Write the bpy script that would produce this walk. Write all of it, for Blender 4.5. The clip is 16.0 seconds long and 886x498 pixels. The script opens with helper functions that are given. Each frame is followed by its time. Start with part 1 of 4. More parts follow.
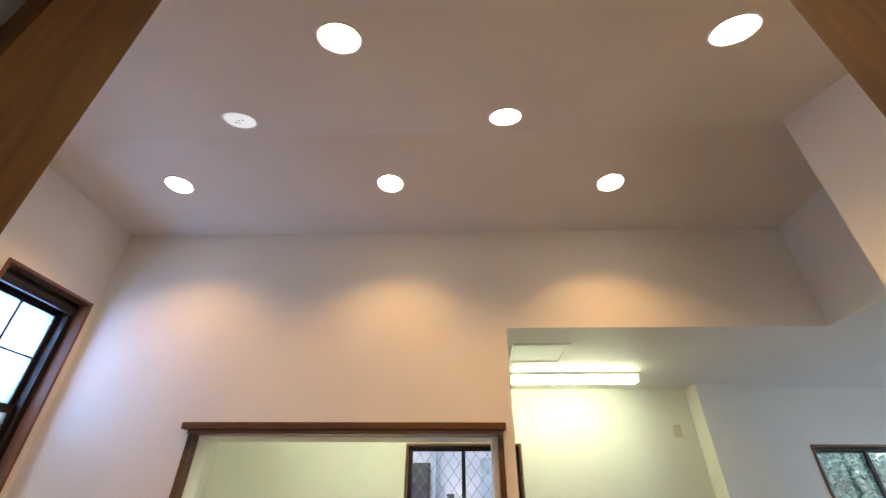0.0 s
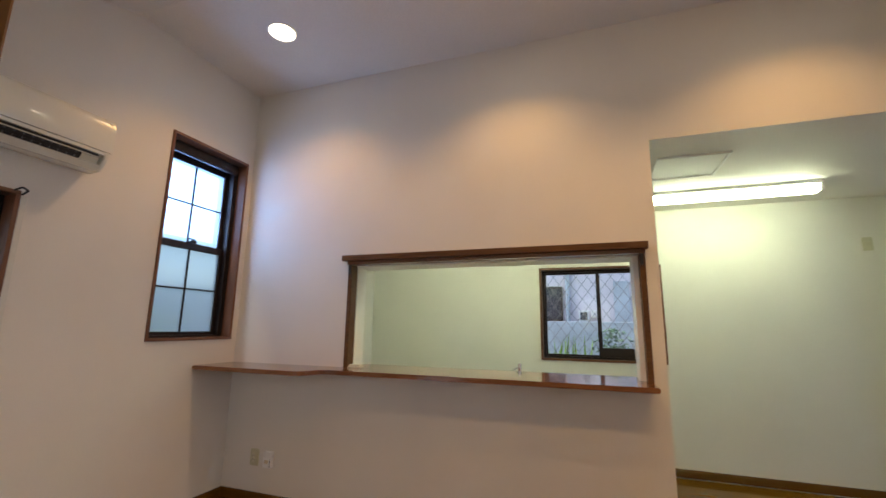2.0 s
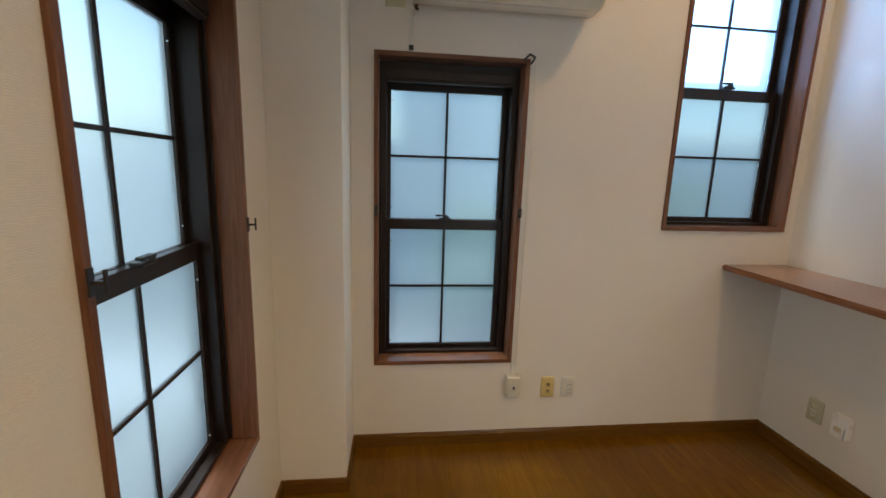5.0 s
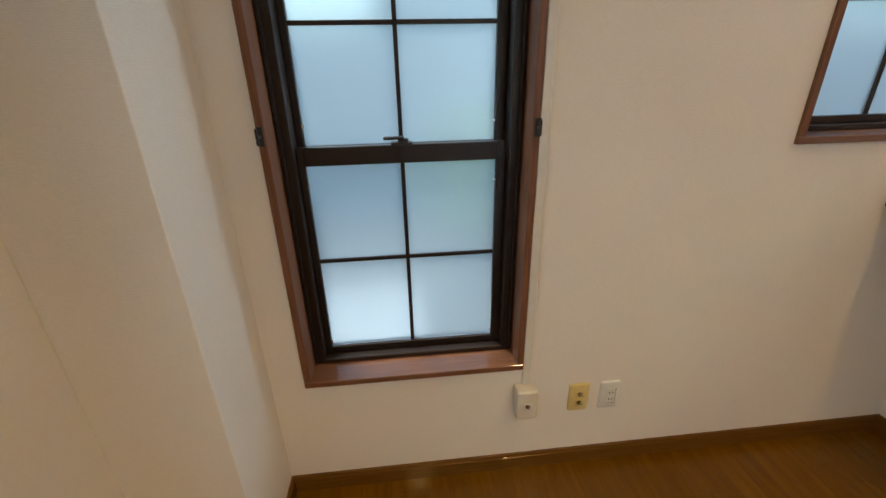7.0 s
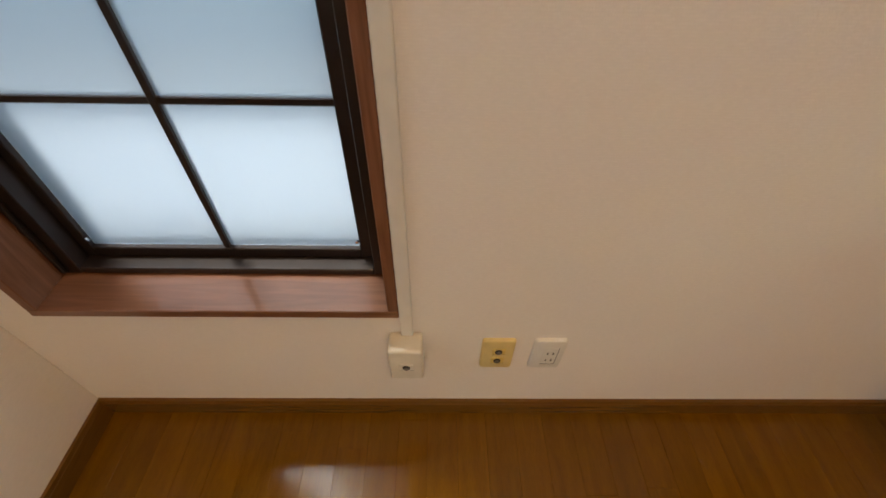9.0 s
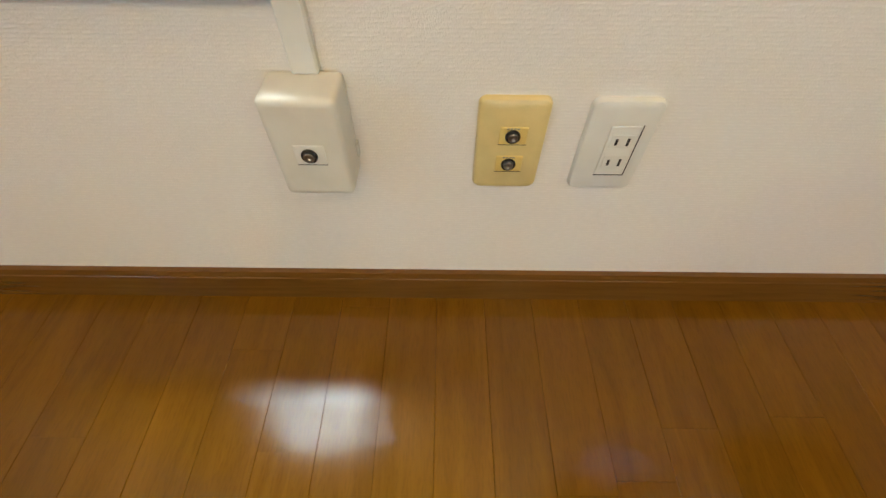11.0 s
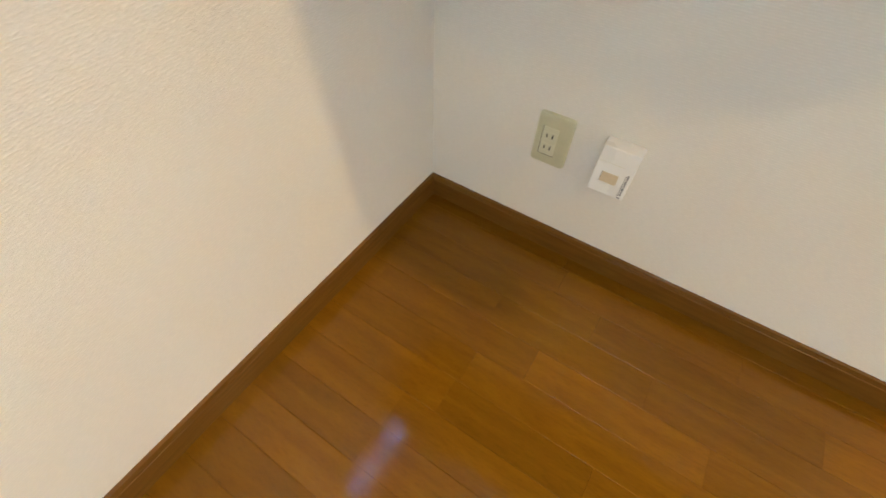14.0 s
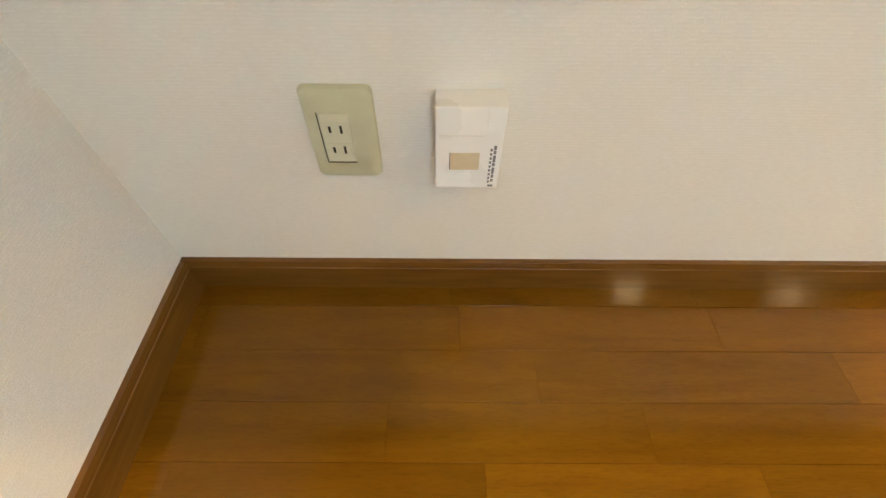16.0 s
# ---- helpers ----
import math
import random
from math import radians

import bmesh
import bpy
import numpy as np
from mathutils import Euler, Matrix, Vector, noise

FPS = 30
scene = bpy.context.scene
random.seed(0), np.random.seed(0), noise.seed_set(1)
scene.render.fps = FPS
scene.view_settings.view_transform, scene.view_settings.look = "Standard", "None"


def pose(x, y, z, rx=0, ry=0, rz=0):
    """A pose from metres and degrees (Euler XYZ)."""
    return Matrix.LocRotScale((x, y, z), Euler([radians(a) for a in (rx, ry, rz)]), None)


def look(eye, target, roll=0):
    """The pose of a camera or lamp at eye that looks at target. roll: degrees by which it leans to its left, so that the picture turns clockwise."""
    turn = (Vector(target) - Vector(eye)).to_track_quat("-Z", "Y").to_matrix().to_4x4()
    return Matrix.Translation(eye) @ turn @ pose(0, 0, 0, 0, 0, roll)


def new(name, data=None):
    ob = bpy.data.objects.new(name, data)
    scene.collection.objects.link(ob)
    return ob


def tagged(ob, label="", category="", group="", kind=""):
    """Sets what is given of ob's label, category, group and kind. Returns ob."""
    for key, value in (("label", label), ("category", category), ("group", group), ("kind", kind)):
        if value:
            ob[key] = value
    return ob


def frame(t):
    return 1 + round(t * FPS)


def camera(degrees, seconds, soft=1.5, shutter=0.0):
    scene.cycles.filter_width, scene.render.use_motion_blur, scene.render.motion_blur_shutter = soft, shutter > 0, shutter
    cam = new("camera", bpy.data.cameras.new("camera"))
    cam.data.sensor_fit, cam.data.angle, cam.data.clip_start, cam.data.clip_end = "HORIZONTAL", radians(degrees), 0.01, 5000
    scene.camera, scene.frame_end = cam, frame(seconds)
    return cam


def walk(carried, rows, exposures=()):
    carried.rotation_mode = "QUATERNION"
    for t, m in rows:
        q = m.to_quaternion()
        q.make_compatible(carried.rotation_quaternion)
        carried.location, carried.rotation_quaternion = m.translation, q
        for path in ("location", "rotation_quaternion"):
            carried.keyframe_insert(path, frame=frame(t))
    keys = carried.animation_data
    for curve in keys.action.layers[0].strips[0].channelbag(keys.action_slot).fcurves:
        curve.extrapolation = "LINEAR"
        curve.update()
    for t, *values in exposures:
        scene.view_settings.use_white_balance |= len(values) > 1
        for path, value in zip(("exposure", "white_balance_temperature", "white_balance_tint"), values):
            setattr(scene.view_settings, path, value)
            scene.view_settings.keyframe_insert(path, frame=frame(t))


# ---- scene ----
cam = camera(93.5, 16.0, shutter=0.18)

PATH = [
    (0, (2.836, -2.927, 1.353), (2.767, -1.235, 2.418), 0.5),
    (0.5, (2.839, -2.912, 1.353), (2.743, -1.14, 2.276), 0.4),
    (1, (2.837, -2.872, 1.342), (2.67, -1.017, 2.071), 0.5),
    (1.5, (2.824, -2.834, 1.329), (2.47, -0.941, 1.869), 0.6),
    (2, (2.786, -2.769, 1.318), (2.132, -0.914, 1.682), 0.8),
    (2.5, (2.706, -2.581, 1.307), (1.708, -0.861, 1.511), 1.1),
    (3, (2.605, -2.443, 1.436), (1.237, -0.985, 1.499), 1.8),
    (3.5, (2.526, -2.391, 1.435), (0.858, -1.288, 1.393), 2.1),
    (4, (2.406, -2.277, 1.454), (0.522, -1.615, 1.335), 2.5),
    (4.5, (2.241, -2.191, 1.457), (0.281, -1.854, 1.24), 2.3),
    (7, (1.113, -1.901, 1.408), (-0.715, -1.721, 0.616), -1.2),
    (7.5, (0.989, -1.729, 1.375), (-0.79, -1.6, 0.47), -1.1),
    (8, (0.867, -1.56, 1.377), (-0.825, -1.478, 0.314), 0.2),
    (8.5, (0.669, -1.482, 1.305), (-0.887, -1.434, 0.05), 0.9),
    (9, (0.487, -1.453, 1.167), (-0.894, -1.424, -0.28), 1.3),
    (9.5, (0.398, -1.413, 0.919), (-0.841, -1.416, -0.651), 0.5),
    (10, (0.363, -1.397, 0.725), (-0.772, -1.391, -0.922), 0.9),
    (10.2, (0.372, -1.388, 0.662), (-0.800, -1.410, -0.950), 0.0),
    (12.3, (0.372, -1.384, 0.597), (-0.850, -1.330, -0.986), -1.2),
    (12.5, (0.358, -1.382, 0.615), (-0.8, -1.238, -1.009), 1.3),
    (13, (0.375, -1.276, 0.721), (-0.772, -0.811, -0.85), 6.4),
    (13.2, (0.402, -1.105, 0.769), (-0.772, -0.709, -0.801), -2.2),
    (13.5, (0.417, -0.949, 0.845), (-0.584, -0.26, -0.743), 1.1),
    (13.8, (0.468, -0.812, 0.875), (-0.294, 0.138, -0.711), 3.4),
    (14, (0.494, -0.741, 0.856), (-0.147, 0.314, -0.717), 2.4),
    (14.5, (0.442, -0.667, 0.868), (0.132, 0.593, -0.654), 2.2),
    (15, (0.431, -0.495, 0.796), (0.27, 0.755, -0.757), -0.3),
    (15.5, (0.416, -0.422, 0.676), (0.366, 0.802, -0.905), 0.1),
    (16, (0.416, -0.396, 0.611), (0.425, 0.822, -0.976), 0.7),
]
EXPOSURES = [(0.0, 1.3, 6700, 12), (0.5, 0.9, 6600, 10), (1.0, 0.8, 6600, 9), (1.5, 0.8, 6700, 10), (2.0, 0.95, 6500, 10), (2.5, 0.85, 5800, 12), (3.0, 1.0, 6400, 4), (3.5, 1.2, 6600, 1), (4.0, 1.3, 6400, -2), (4.5, 1.12, 6300, -1), (7.0, 1.3, 6700, 1), (7.5, 1.35, 6650, 1), (8.0, 1.25, 6750, 2), (8.5, 1.35, 6700, 5), (9.0, 1.3, 7200, 9), (10.0, 1.8, 6000, 0), (12.5, 2.15, 5600, -6), (13.0, 2.0, 5600, -6), (13.5, 2.3, 5600, -7), (14.0, 2.6, 5750, -8), (15.0, 2.7, 5900, -8), (16.0, 2.82, 5750, -8)]
walk(cam, [(t, look(eye, target, roll)) for t, eye, target, roll in PATH], EXPOSURES)

# ---- world, sun, exposure ----
world = bpy.data.worlds.new("world")
scene.world = world
world.use_nodes = True
wn, wl = world.node_tree.nodes, world.node_tree.links
sky = wn.new("ShaderNodeTexSky")
sky.sky_type = "NISHITA"
sky.sun_disc = False
sky.sun_elevation, sky.sun_rotation = radians(67), radians(229)
sky.air_density, sky.dust_density, sky.ozone_density = 1.2, 0.9, 2.5
wl.new(sky.outputs[0], wn["Background"].inputs[0])
wn["Background"].inputs[1].default_value = 0.15

sun_data = bpy.data.lights.new("sun", "SUN")
sun_data.energy, sun_data.angle, sun_data.color = 1.1, radians(12), (1.0, 0.97, 0.93)
sun = new("sun", sun_data)
sun.matrix_world = look((0, 0, 20), (3.0, 2.6, 10.5))


def daylight_lamp(x, y, z, tx, ty, tz, w, h, watts, colour, spread=180):
    """Area lamp added outside a window's glass, standing in for daylight."""
    ld = bpy.data.lights.new("daylight_lamp", "AREA")
    ld.shape, ld.size, ld.size_y, ld.energy, ld.color = "RECTANGLE", w, h, watts, colour
    ld.spread = radians(spread)
    new("daylight_lamp", ld).matrix_world = look((x, y, z), (tx, ty, tz))


# added lamp in place of the sky behind the high window's upper panes
daylight_lamp(-0.26, -0.414, 2.28, 1.0, -0.414, 2.28, 0.60, 0.58, 5.4, (0.31, 0.51, 1.0))
# added behind the unseen passage window to brighten the passage
daylight_lamp(8.30, 0.25, 1.22, 5.0, 0.25, 1.22, 2.30, 1.80, 9.5, (0.58, 0.74, 1.0))
# added out of view beside window_1 to brighten the corner pillar
daylight_lamp(-0.37, -1.28, 1.45, 0.35, -2.40, 1.10, 0.44, 1.30, 3.0, (0.80, 0.90, 1.0))
# added behind window_3 to brighten the wall under the counter
daylight_lamp(0.958, -2.87, 1.25, 0.958, 0.0, 1.10, 0.60, 1.30, 1.3, (0.92, 0.94, 1.0), 120)

SPOT_WATTS = 18.5
SPOT_COLOUR = (1.0, 0.565, 0.215)
TUBE_STRENGTH = 11.2
TUBE_COLOUR = (0.91, 1.0, 0.68)


# ---- materials ----
def material(name, base, rough=0.5, metal=0.0, vary=0.12, scale=6.0, bump=0.0, bump_scale=200.0, coat=0.0, spec=0.5):
    """Paint, plastic or metal with cloudy colour variation, uneven gloss and fine relief."""
    m = bpy.data.materials.new(name)
    m.use_nodes = True
    n, l = m.node_tree.nodes, m.node_tree.links
    b = n["Principled BSDF"]
    geo = n.new("ShaderNodeNewGeometry")
    big = n.new("ShaderNodeTexNoise")
    big.inputs["Scale"].default_value, big.inputs["Detail"].default_value = scale, 6
    l.new(geo.outputs["Position"], big.inputs["Vector"])
    ramp = n.new("ShaderNodeValToRGB")
    ramp.color_ramp.elements[0].position, ramp.color_ramp.elements[1].position = 0.3, 0.7
    ramp.color_ramp.elements[0].color = (*[c * (1 - vary) for c in base], 1)
    ramp.color_ramp.elements[1].color = (*[min(1, c * (1 + vary)) for c in base], 1)
    l.new(big.outputs["Fac"], ramp.inputs[0])
    l.new(ramp.outputs[0], b.inputs["Base Color"])
    b.inputs["Metallic"].default_value = metal
    b.inputs["Specular IOR Level"].default_value = spec
    b.inputs["Coat Weight"].default_value = coat
    b.inputs["Coat Roughness"].default_value = 0.12
    fine = n.new("ShaderNodeTexNoise")
    fine.inputs["Scale"].default_value, fine.inputs["Detail"].default_value = bump_scale, 3
    l.new(geo.outputs["Position"], fine.inputs["Vector"])
    mr = n.new("ShaderNodeMapRange")
    mr.inputs["To Min"].default_value, mr.inputs["To Max"].default_value = max(0.02, rough - 0.07), rough + 0.07
    l.new(big.outputs["Fac"], mr.inputs["Value"])
    l.new(mr.outputs[0], b.inputs["Roughness"])
    if bump:
        bp = n.new("ShaderNodeBump")
        bp.inputs["Strength"].default_value, bp.inputs["Distance"].default_value = bump, 0.001
        l.new(fine.outputs["Fac"], bp.inputs["Height"])
        l.new(bp.outputs[0], b.inputs["Normal"])
    return m


def wallpaper(name, base, relief=0.30):
    """White vinyl wallpaper with a woven, horizontally drawn-out relief."""
    m = bpy.data.materials.new(name)
    m.use_nodes = True
    n, l = m.node_tree.nodes, m.node_tree.links
    b = n["Principled BSDF"]
    b.inputs["Roughness"].default_value = 0.5
    b.inputs["Specular IOR Level"].default_value = 0.4
    geo = n.new("ShaderNodeNewGeometry")
    heights = []
    for sx, sz, sc in ((0.22, 1.0, 410.0), (0.8, 1.0, 620.0), (1.0, 0.5, 800.0)):
        mp = n.new("ShaderNodeMapping")
        mp.inputs["Scale"].default_value = (sx, sx, sz)
        l.new(geo.outputs["Position"], mp.inputs["Vector"])
        t = n.new("ShaderNodeTexNoise")
        t.inputs["Scale"].default_value, t.inputs["Detail"].default_value = sc, 2
        l.new(mp.outputs[0], t.inputs["Vector"])
        heights.append(t.outputs["Fac"])
    crisp = n.new("ShaderNodeMapRange")
    crisp.inputs["From Min"].default_value, crisp.inputs["From Max"].default_value = 0.38, 0.60
    l.new(heights[0], crisp.inputs["Value"])
    heights[0] = crisp.outputs[0]
    rows = n.new("ShaderNodeTexWave")
    rows.wave_type, rows.bands_direction = "BANDS", "Z"
    rows.inputs["Scale"].default_value, rows.inputs["Distortion"].default_value = 78.0, 2.2
    rows.inputs["Detail"].default_value, rows.inputs["Detail Scale"].default_value = 2.0, 2.5
    l.new(geo.outputs["Position"], rows.inputs["Vector"])
    weave = n.new("ShaderNodeMath")
    weave.operation = "MULTIPLY"
    l.new(heights[0], weave.inputs[0])
    l.new(rows.outputs["Fac"], weave.inputs[1])
    heights[0] = weave.outputs[0]
    add = n.new("ShaderNodeMath")
    l.new(heights[0], add.inputs[0])
    l.new(heights[1], add.inputs[1])
    add2 = n.new("ShaderNodeMath")
    l.new(add.outputs[0], add2.inputs[0])
    l.new(heights[2], add2.inputs[1])
    bp = n.new("ShaderNodeBump")
    bp.inputs["Strength"].default_value, bp.inputs["Distance"].default_value = relief, 0.0012
    l.new(add2.outputs[0], bp.inputs["Height"])
    l.new(bp.outputs[0], b.inputs["Normal"])
    cloud = n.new("ShaderNodeTexNoise")
    cloud.inputs["Scale"].default_value, cloud.inputs["Detail"].default_value = 1.6, 7
    l.new(geo.outputs["Position"], cloud.inputs["Vector"])
    ramp = n.new("ShaderNodeValToRGB")
    ramp.color_ramp.elements[0].position, ramp.color_ramp.elements[1].position = 0.25, 0.75
    ramp.color_ramp.elements[0].color = (*[c * 0.95 for c in base], 1)
    ramp.color_ramp.elements[1].color = (*[min(1, c * 1.03) for c in base], 1)
    l.new(cloud.outputs["Fac"], ramp.inputs[0])
    mix = n.new("ShaderNodeMix")
    mix.data_type, mix.blend_type = "RGBA", "MULTIPLY"
    mix.inputs["Factor"].default_value = 0.06
    l.new(ramp.outputs[0], mix.inputs["A"])
    l.new(heights[0], mix.inputs["B"])
    l.new(mix.outputs["Result"], b.inputs["Base Color"])
    return m


def wood(name, dark, light, rough, along=0, stretch=14.0, per_piece=0.25, coat=0.0, scale=9.0, figure=0.0):
    """Stained wood: grain drawn out along one axis (0, 1, 2), fine pores, tone that differs from piece to piece."""
    m = bpy.data.materials.new(name)
    m.use_nodes = True
    n, l = m.node_tree.nodes, m.node_tree.links
    b = n["Principled BSDF"]
    geo, info = n.new("ShaderNodeNewGeometry"), n.new("ShaderNodeObjectInfo")
    shift = n.new("ShaderNodeVectorMath")
    shift.operation = "MULTIPLY_ADD"
    rnd = n.new("ShaderNodeMath")
    l.new(info.outputs["Random"], rnd.inputs[0])
    l.new(geo.outputs["Random Per Island"], rnd.inputs[1])
    comb = n.new("ShaderNodeCombineXYZ")
    for k in range(3):
        l.new(rnd.outputs[0], comb.inputs[k])
    shift.inputs[1].default_value = (7.3, 5.1, 3.7)
    l.new(comb.outputs[0], shift.inputs[0])
    l.new(geo.outputs["Position"], shift.inputs[2])
    mp = n.new("ShaderNodeMapping")
    sc = [1.0, 1.0, 1.0]
    sc[along] = 1.0 / stretch
    mp.inputs["Scale"].default_value = sc
    l.new(shift.outputs[0], mp.inputs["Vector"])
    g1 = n.new("ShaderNodeTexNoise")
    g1.inputs["Scale"].default_value, g1.inputs["Detail"].default_value = scale * 5, 8
    g1.inputs["Distortion"].default_value = 1.8
    l.new(mp.outputs[0], g1.inputs["Vector"])
    g2 = n.new("ShaderNodeTexNoise")
    g2.inputs["Scale"].default_value, g2.inputs["Detail"].default_value = scale * 42, 4
    l.new(mp.outputs[0], g2.inputs["Vector"])
    ramp = n.new("ShaderNodeValToRGB")
    ramp.color_ramp.elements[0].position, ramp.color_ramp.elements[1].position = 0.3, 0.68
    ramp.color_ramp.elements[0].color, ramp.color_ramp.elements[1].color = (*dark, 1), (*light, 1)
    l.new(g1.outputs["Fac"], ramp.inputs[0])
    mix = n.new("ShaderNodeMix")
    mix.data_type, mix.blend_type = "RGBA", "MULTIPLY"
    mix.inputs["Factor"].default_value = 0.16
    l.new(ramp.outputs[0], mix.inputs["A"])
    l.new(g2.outputs["Fac"], mix.inputs["B"])
    tone = mix.outputs["Result"]
    if figure:
        wide = n.new("ShaderNodeMapping")
        sw_ = [1.0, 1.0, 1.0]
        sw_[along] = 0.16
        wide.inputs["Scale"].default_value = sw_
        l.new(shift.outputs[0], wide.inputs["Vector"])
        rings = n.new("ShaderNodeTexWave")
        rings.wave_type, rings.bands_direction = "BANDS", "Y" if along == 0 else "X"
        rings.inputs["Scale"].default_value, rings.inputs["Distortion"].default_value = 4.5, 16.0
        rings.inputs["Detail"].default_value, rings.inputs["Detail Scale"].default_value = 3.0, 1.1
        l.new(wide.outputs[0], rings.inputs["Vector"])
        pores = n.new("ShaderNodeTexNoise")
        pores.inputs["Scale"].default_value, pores.inputs["Detail"].default_value = 420.0, 2
        l.new(mp.outputs[0], pores.inputs["Vector"])
        dash = n.new("ShaderNodeMapRange")
        dash.inputs["From Min"].default_value, dash.inputs["From Max"].default_value = 0.36, 0.50
        dash.inputs["To Min"].default_value = 0.35
        l.new(pores.outputs["Fac"], dash.inputs["Value"])
        for fac, src in ((figure * 0.55, rings.outputs["Fac"]), (figure, dash.outputs[0])):
            mx = n.new("ShaderNodeMix")
            mx.data_type, mx.blend_type = "RGBA", "MULTIPLY"
            mx.inputs["Factor"].default_value = fac
            l.new(tone, mx.inputs["A"])
            l.new(src, mx.inputs["B"])
            tone = mx.outputs["Result"]
    hsv = n.new("ShaderNodeHueSaturation")
    frac = n.new("ShaderNodeMath")
    frac.operation = "FRACT"
    l.new(rnd.outputs[0], frac.inputs[0])
    mr = n.new("ShaderNodeMapRange")
    mr.inputs["To Min"].default_value, mr.inputs["To Max"].default_value = 1.25 - per_piece, 1.25 + per_piece
    l.new(frac.outputs[0], mr.inputs["Value"])
    l.new(mr.outputs[0], hsv.inputs["Value"])
    l.new(tone, hsv.inputs["Color"])
    l.new(hsv.outputs[0], b.inputs["Base Color"])
    rr = n.new("ShaderNodeMapRange")
    rr.inputs["To Min"].default_value, rr.inputs["To Max"].default_value = rough - 0.04, rough + 0.06
    l.new(g1.outputs["Fac"], rr.inputs["Value"])
    l.new(rr.outputs[0], b.inputs["Roughness"])
    b.inputs["Coat Weight"].default_value, b.inputs["Coat Roughness"].default_value = coat, 0.06
    b.inputs["Specular IOR Level"].default_value = 0.30
    bp = n.new("ShaderNodeBump")
    bp.inputs["Strength"].default_value, bp.inputs["Distance"].default_value = 0.08, 0.0005
    l.new(g2.outputs["Fac"], bp.inputs["Height"])
    l.new(bp.outputs[0], b.inputs["Normal"])
    return m


def glass(name, tint, rough, ior=1.45):
    m = bpy.data.materials.new(name)
    m.use_nodes = True
    n, l = m.node_tree.nodes, m.node_tree.links
    b = n["Principled BSDF"]
    b.inputs["Base Color"].default_value = (*tint, 1)
    b.inputs["Transmission Weight"].default_value = 1.0
    b.inputs["IOR"].default_value = ior
    if rough:
        geo, t, mr = n.new("ShaderNodeNewGeometry"), n.new("ShaderNodeTexNoise"), n.new("ShaderNodeMapRange")
        t.inputs["Scale"].default_value = 500.0
        l.new(geo.outputs["Position"], t.inputs["Vector"])
        mr.inputs["To Min"].default_value, mr.inputs["To Max"].default_value = rough - 0.05, rough + 0.05
        l.new(t.outputs["Fac"], mr.inputs["Value"])
        l.new(mr.outputs[0], b.inputs["Roughness"])
        tr, mix = n.new("ShaderNodeBsdfTranslucent"), n.new("ShaderNodeMixShader")
        tr.inputs["Color"].default_value = (0.45, 0.535, 0.575, 1)
        mix.inputs[0].default_value = 0.25
        l.new(b.outputs[0], mix.inputs[1])
        l.new(tr.outputs[0], mix.inputs[2])
        l.new(mix.outputs[0], n["Material Output"].inputs["Surface"])
    else:
        b.inputs["Roughness"].default_value = 0.01
    return m


def glow(name, colour, strength):
    m = bpy.data.materials.new(name)
    m.use_nodes = True
    b = m.node_tree.nodes["Principled BSDF"]
    b.inputs["Base Color"].default_value = (*colour, 1)
    b.inputs["Emission Color"].default_value = (*colour, 1)
    b.inputs["Emission Strength"].default_value = strength
    return m


PAPER = wallpaper("wallpaper_white", (0.80, 0.77, 0.715))
CEIL = wallpaper("ceiling_paper", (0.80, 0.77, 0.71), 0.15)
KPAPER = wallpaper("kitchen_wallpaper", (0.80, 0.79, 0.72))
TRIM_Z = wood("trim_wood_upright", (0.106, 0.045, 0.023), (0.172, 0.077, 0.042), 0.40, along=2, per_piece=0.1)
TRIM_X = wood("trim_wood_lying", (0.106, 0.045, 0.023), (0.172, 0.077, 0.042), 0.32, along=0, per_piece=0.1, coat=0.7)
TRIM_Y = wood("trim_wood_lying_cross", (0.106, 0.045, 0.023), (0.172, 0.077, 0.042), 0.32, along=1, per_piece=0.1, coat=0.7)
LINTEL = wood("lintel_wood", (0.052, 0.023, 0.008), (0.115, 0.052, 0.018), 0.38, along=0, per_piece=0.1)
DOORWOOD = wood("door_wood", (0.085, 0.034, 0.006), (0.155, 0.062, 0.012), 0.5, along=2, per_piece=0.1)
COUNTER = wood("counter_wood", (0.13, 0.048, 0.020), (0.23, 0.098, 0.045), 0.13, along=0, per_piece=0.05, coat=0.5)
BASE_X = wood("baseboard_wood", (0.094, 0.0425, 0.0068), (0.124, 0.056, 0.0095), 0.22, along=0, per_piece=0.05, coat=0.3)
BASE_Y = wood("baseboard_wood_cross", (0.094, 0.0425, 0.0068), (0.124, 0.056, 0.0095), 0.22, along=1, per_piece=0.05, coat=0.3)
FLOOR = wood("floor_wood", (0.111, 0.0490, 0.0022), (0.140, 0.0625, 0.0030), 0.10, along=0, stretch=7.0, per_piece=0.11, coat=0.0, scale=4.0, figure=0.16)
JOINT = material("floor_joint", (0.07, 0.028, 0.006), 0.6)
SASH = material("sash_bronze", (0.020, 0.013, 0.011), 0.38, metal=0.3, vary=0.2, scale=20)
GRILLE_GREY = material("grille_grey_paint", (0.26, 0.26, 0.27), 0.4, metal=0.3, vary=0.15, scale=15)
BLACK = material("black_plastic", (0.015, 0.014, 0.014), 0.45)
AC_WHITE = material("aircon_plastic", (0.80, 0.785, 0.69), 0.20, vary=0.03, scale=4, coat=0.9)
AC_DARK = material("aircon_dark", (0.02, 0.02, 0.022), 0.5)
AC_WHITE.node_tree.nodes["Principled BSDF"].inputs["Coat Roughness"].default_value = 0.03
CREAM = material("cream_plastic", (0.66, 0.64, 0.53), 0.35, vary=0.05, scale=30, bump=0.05)
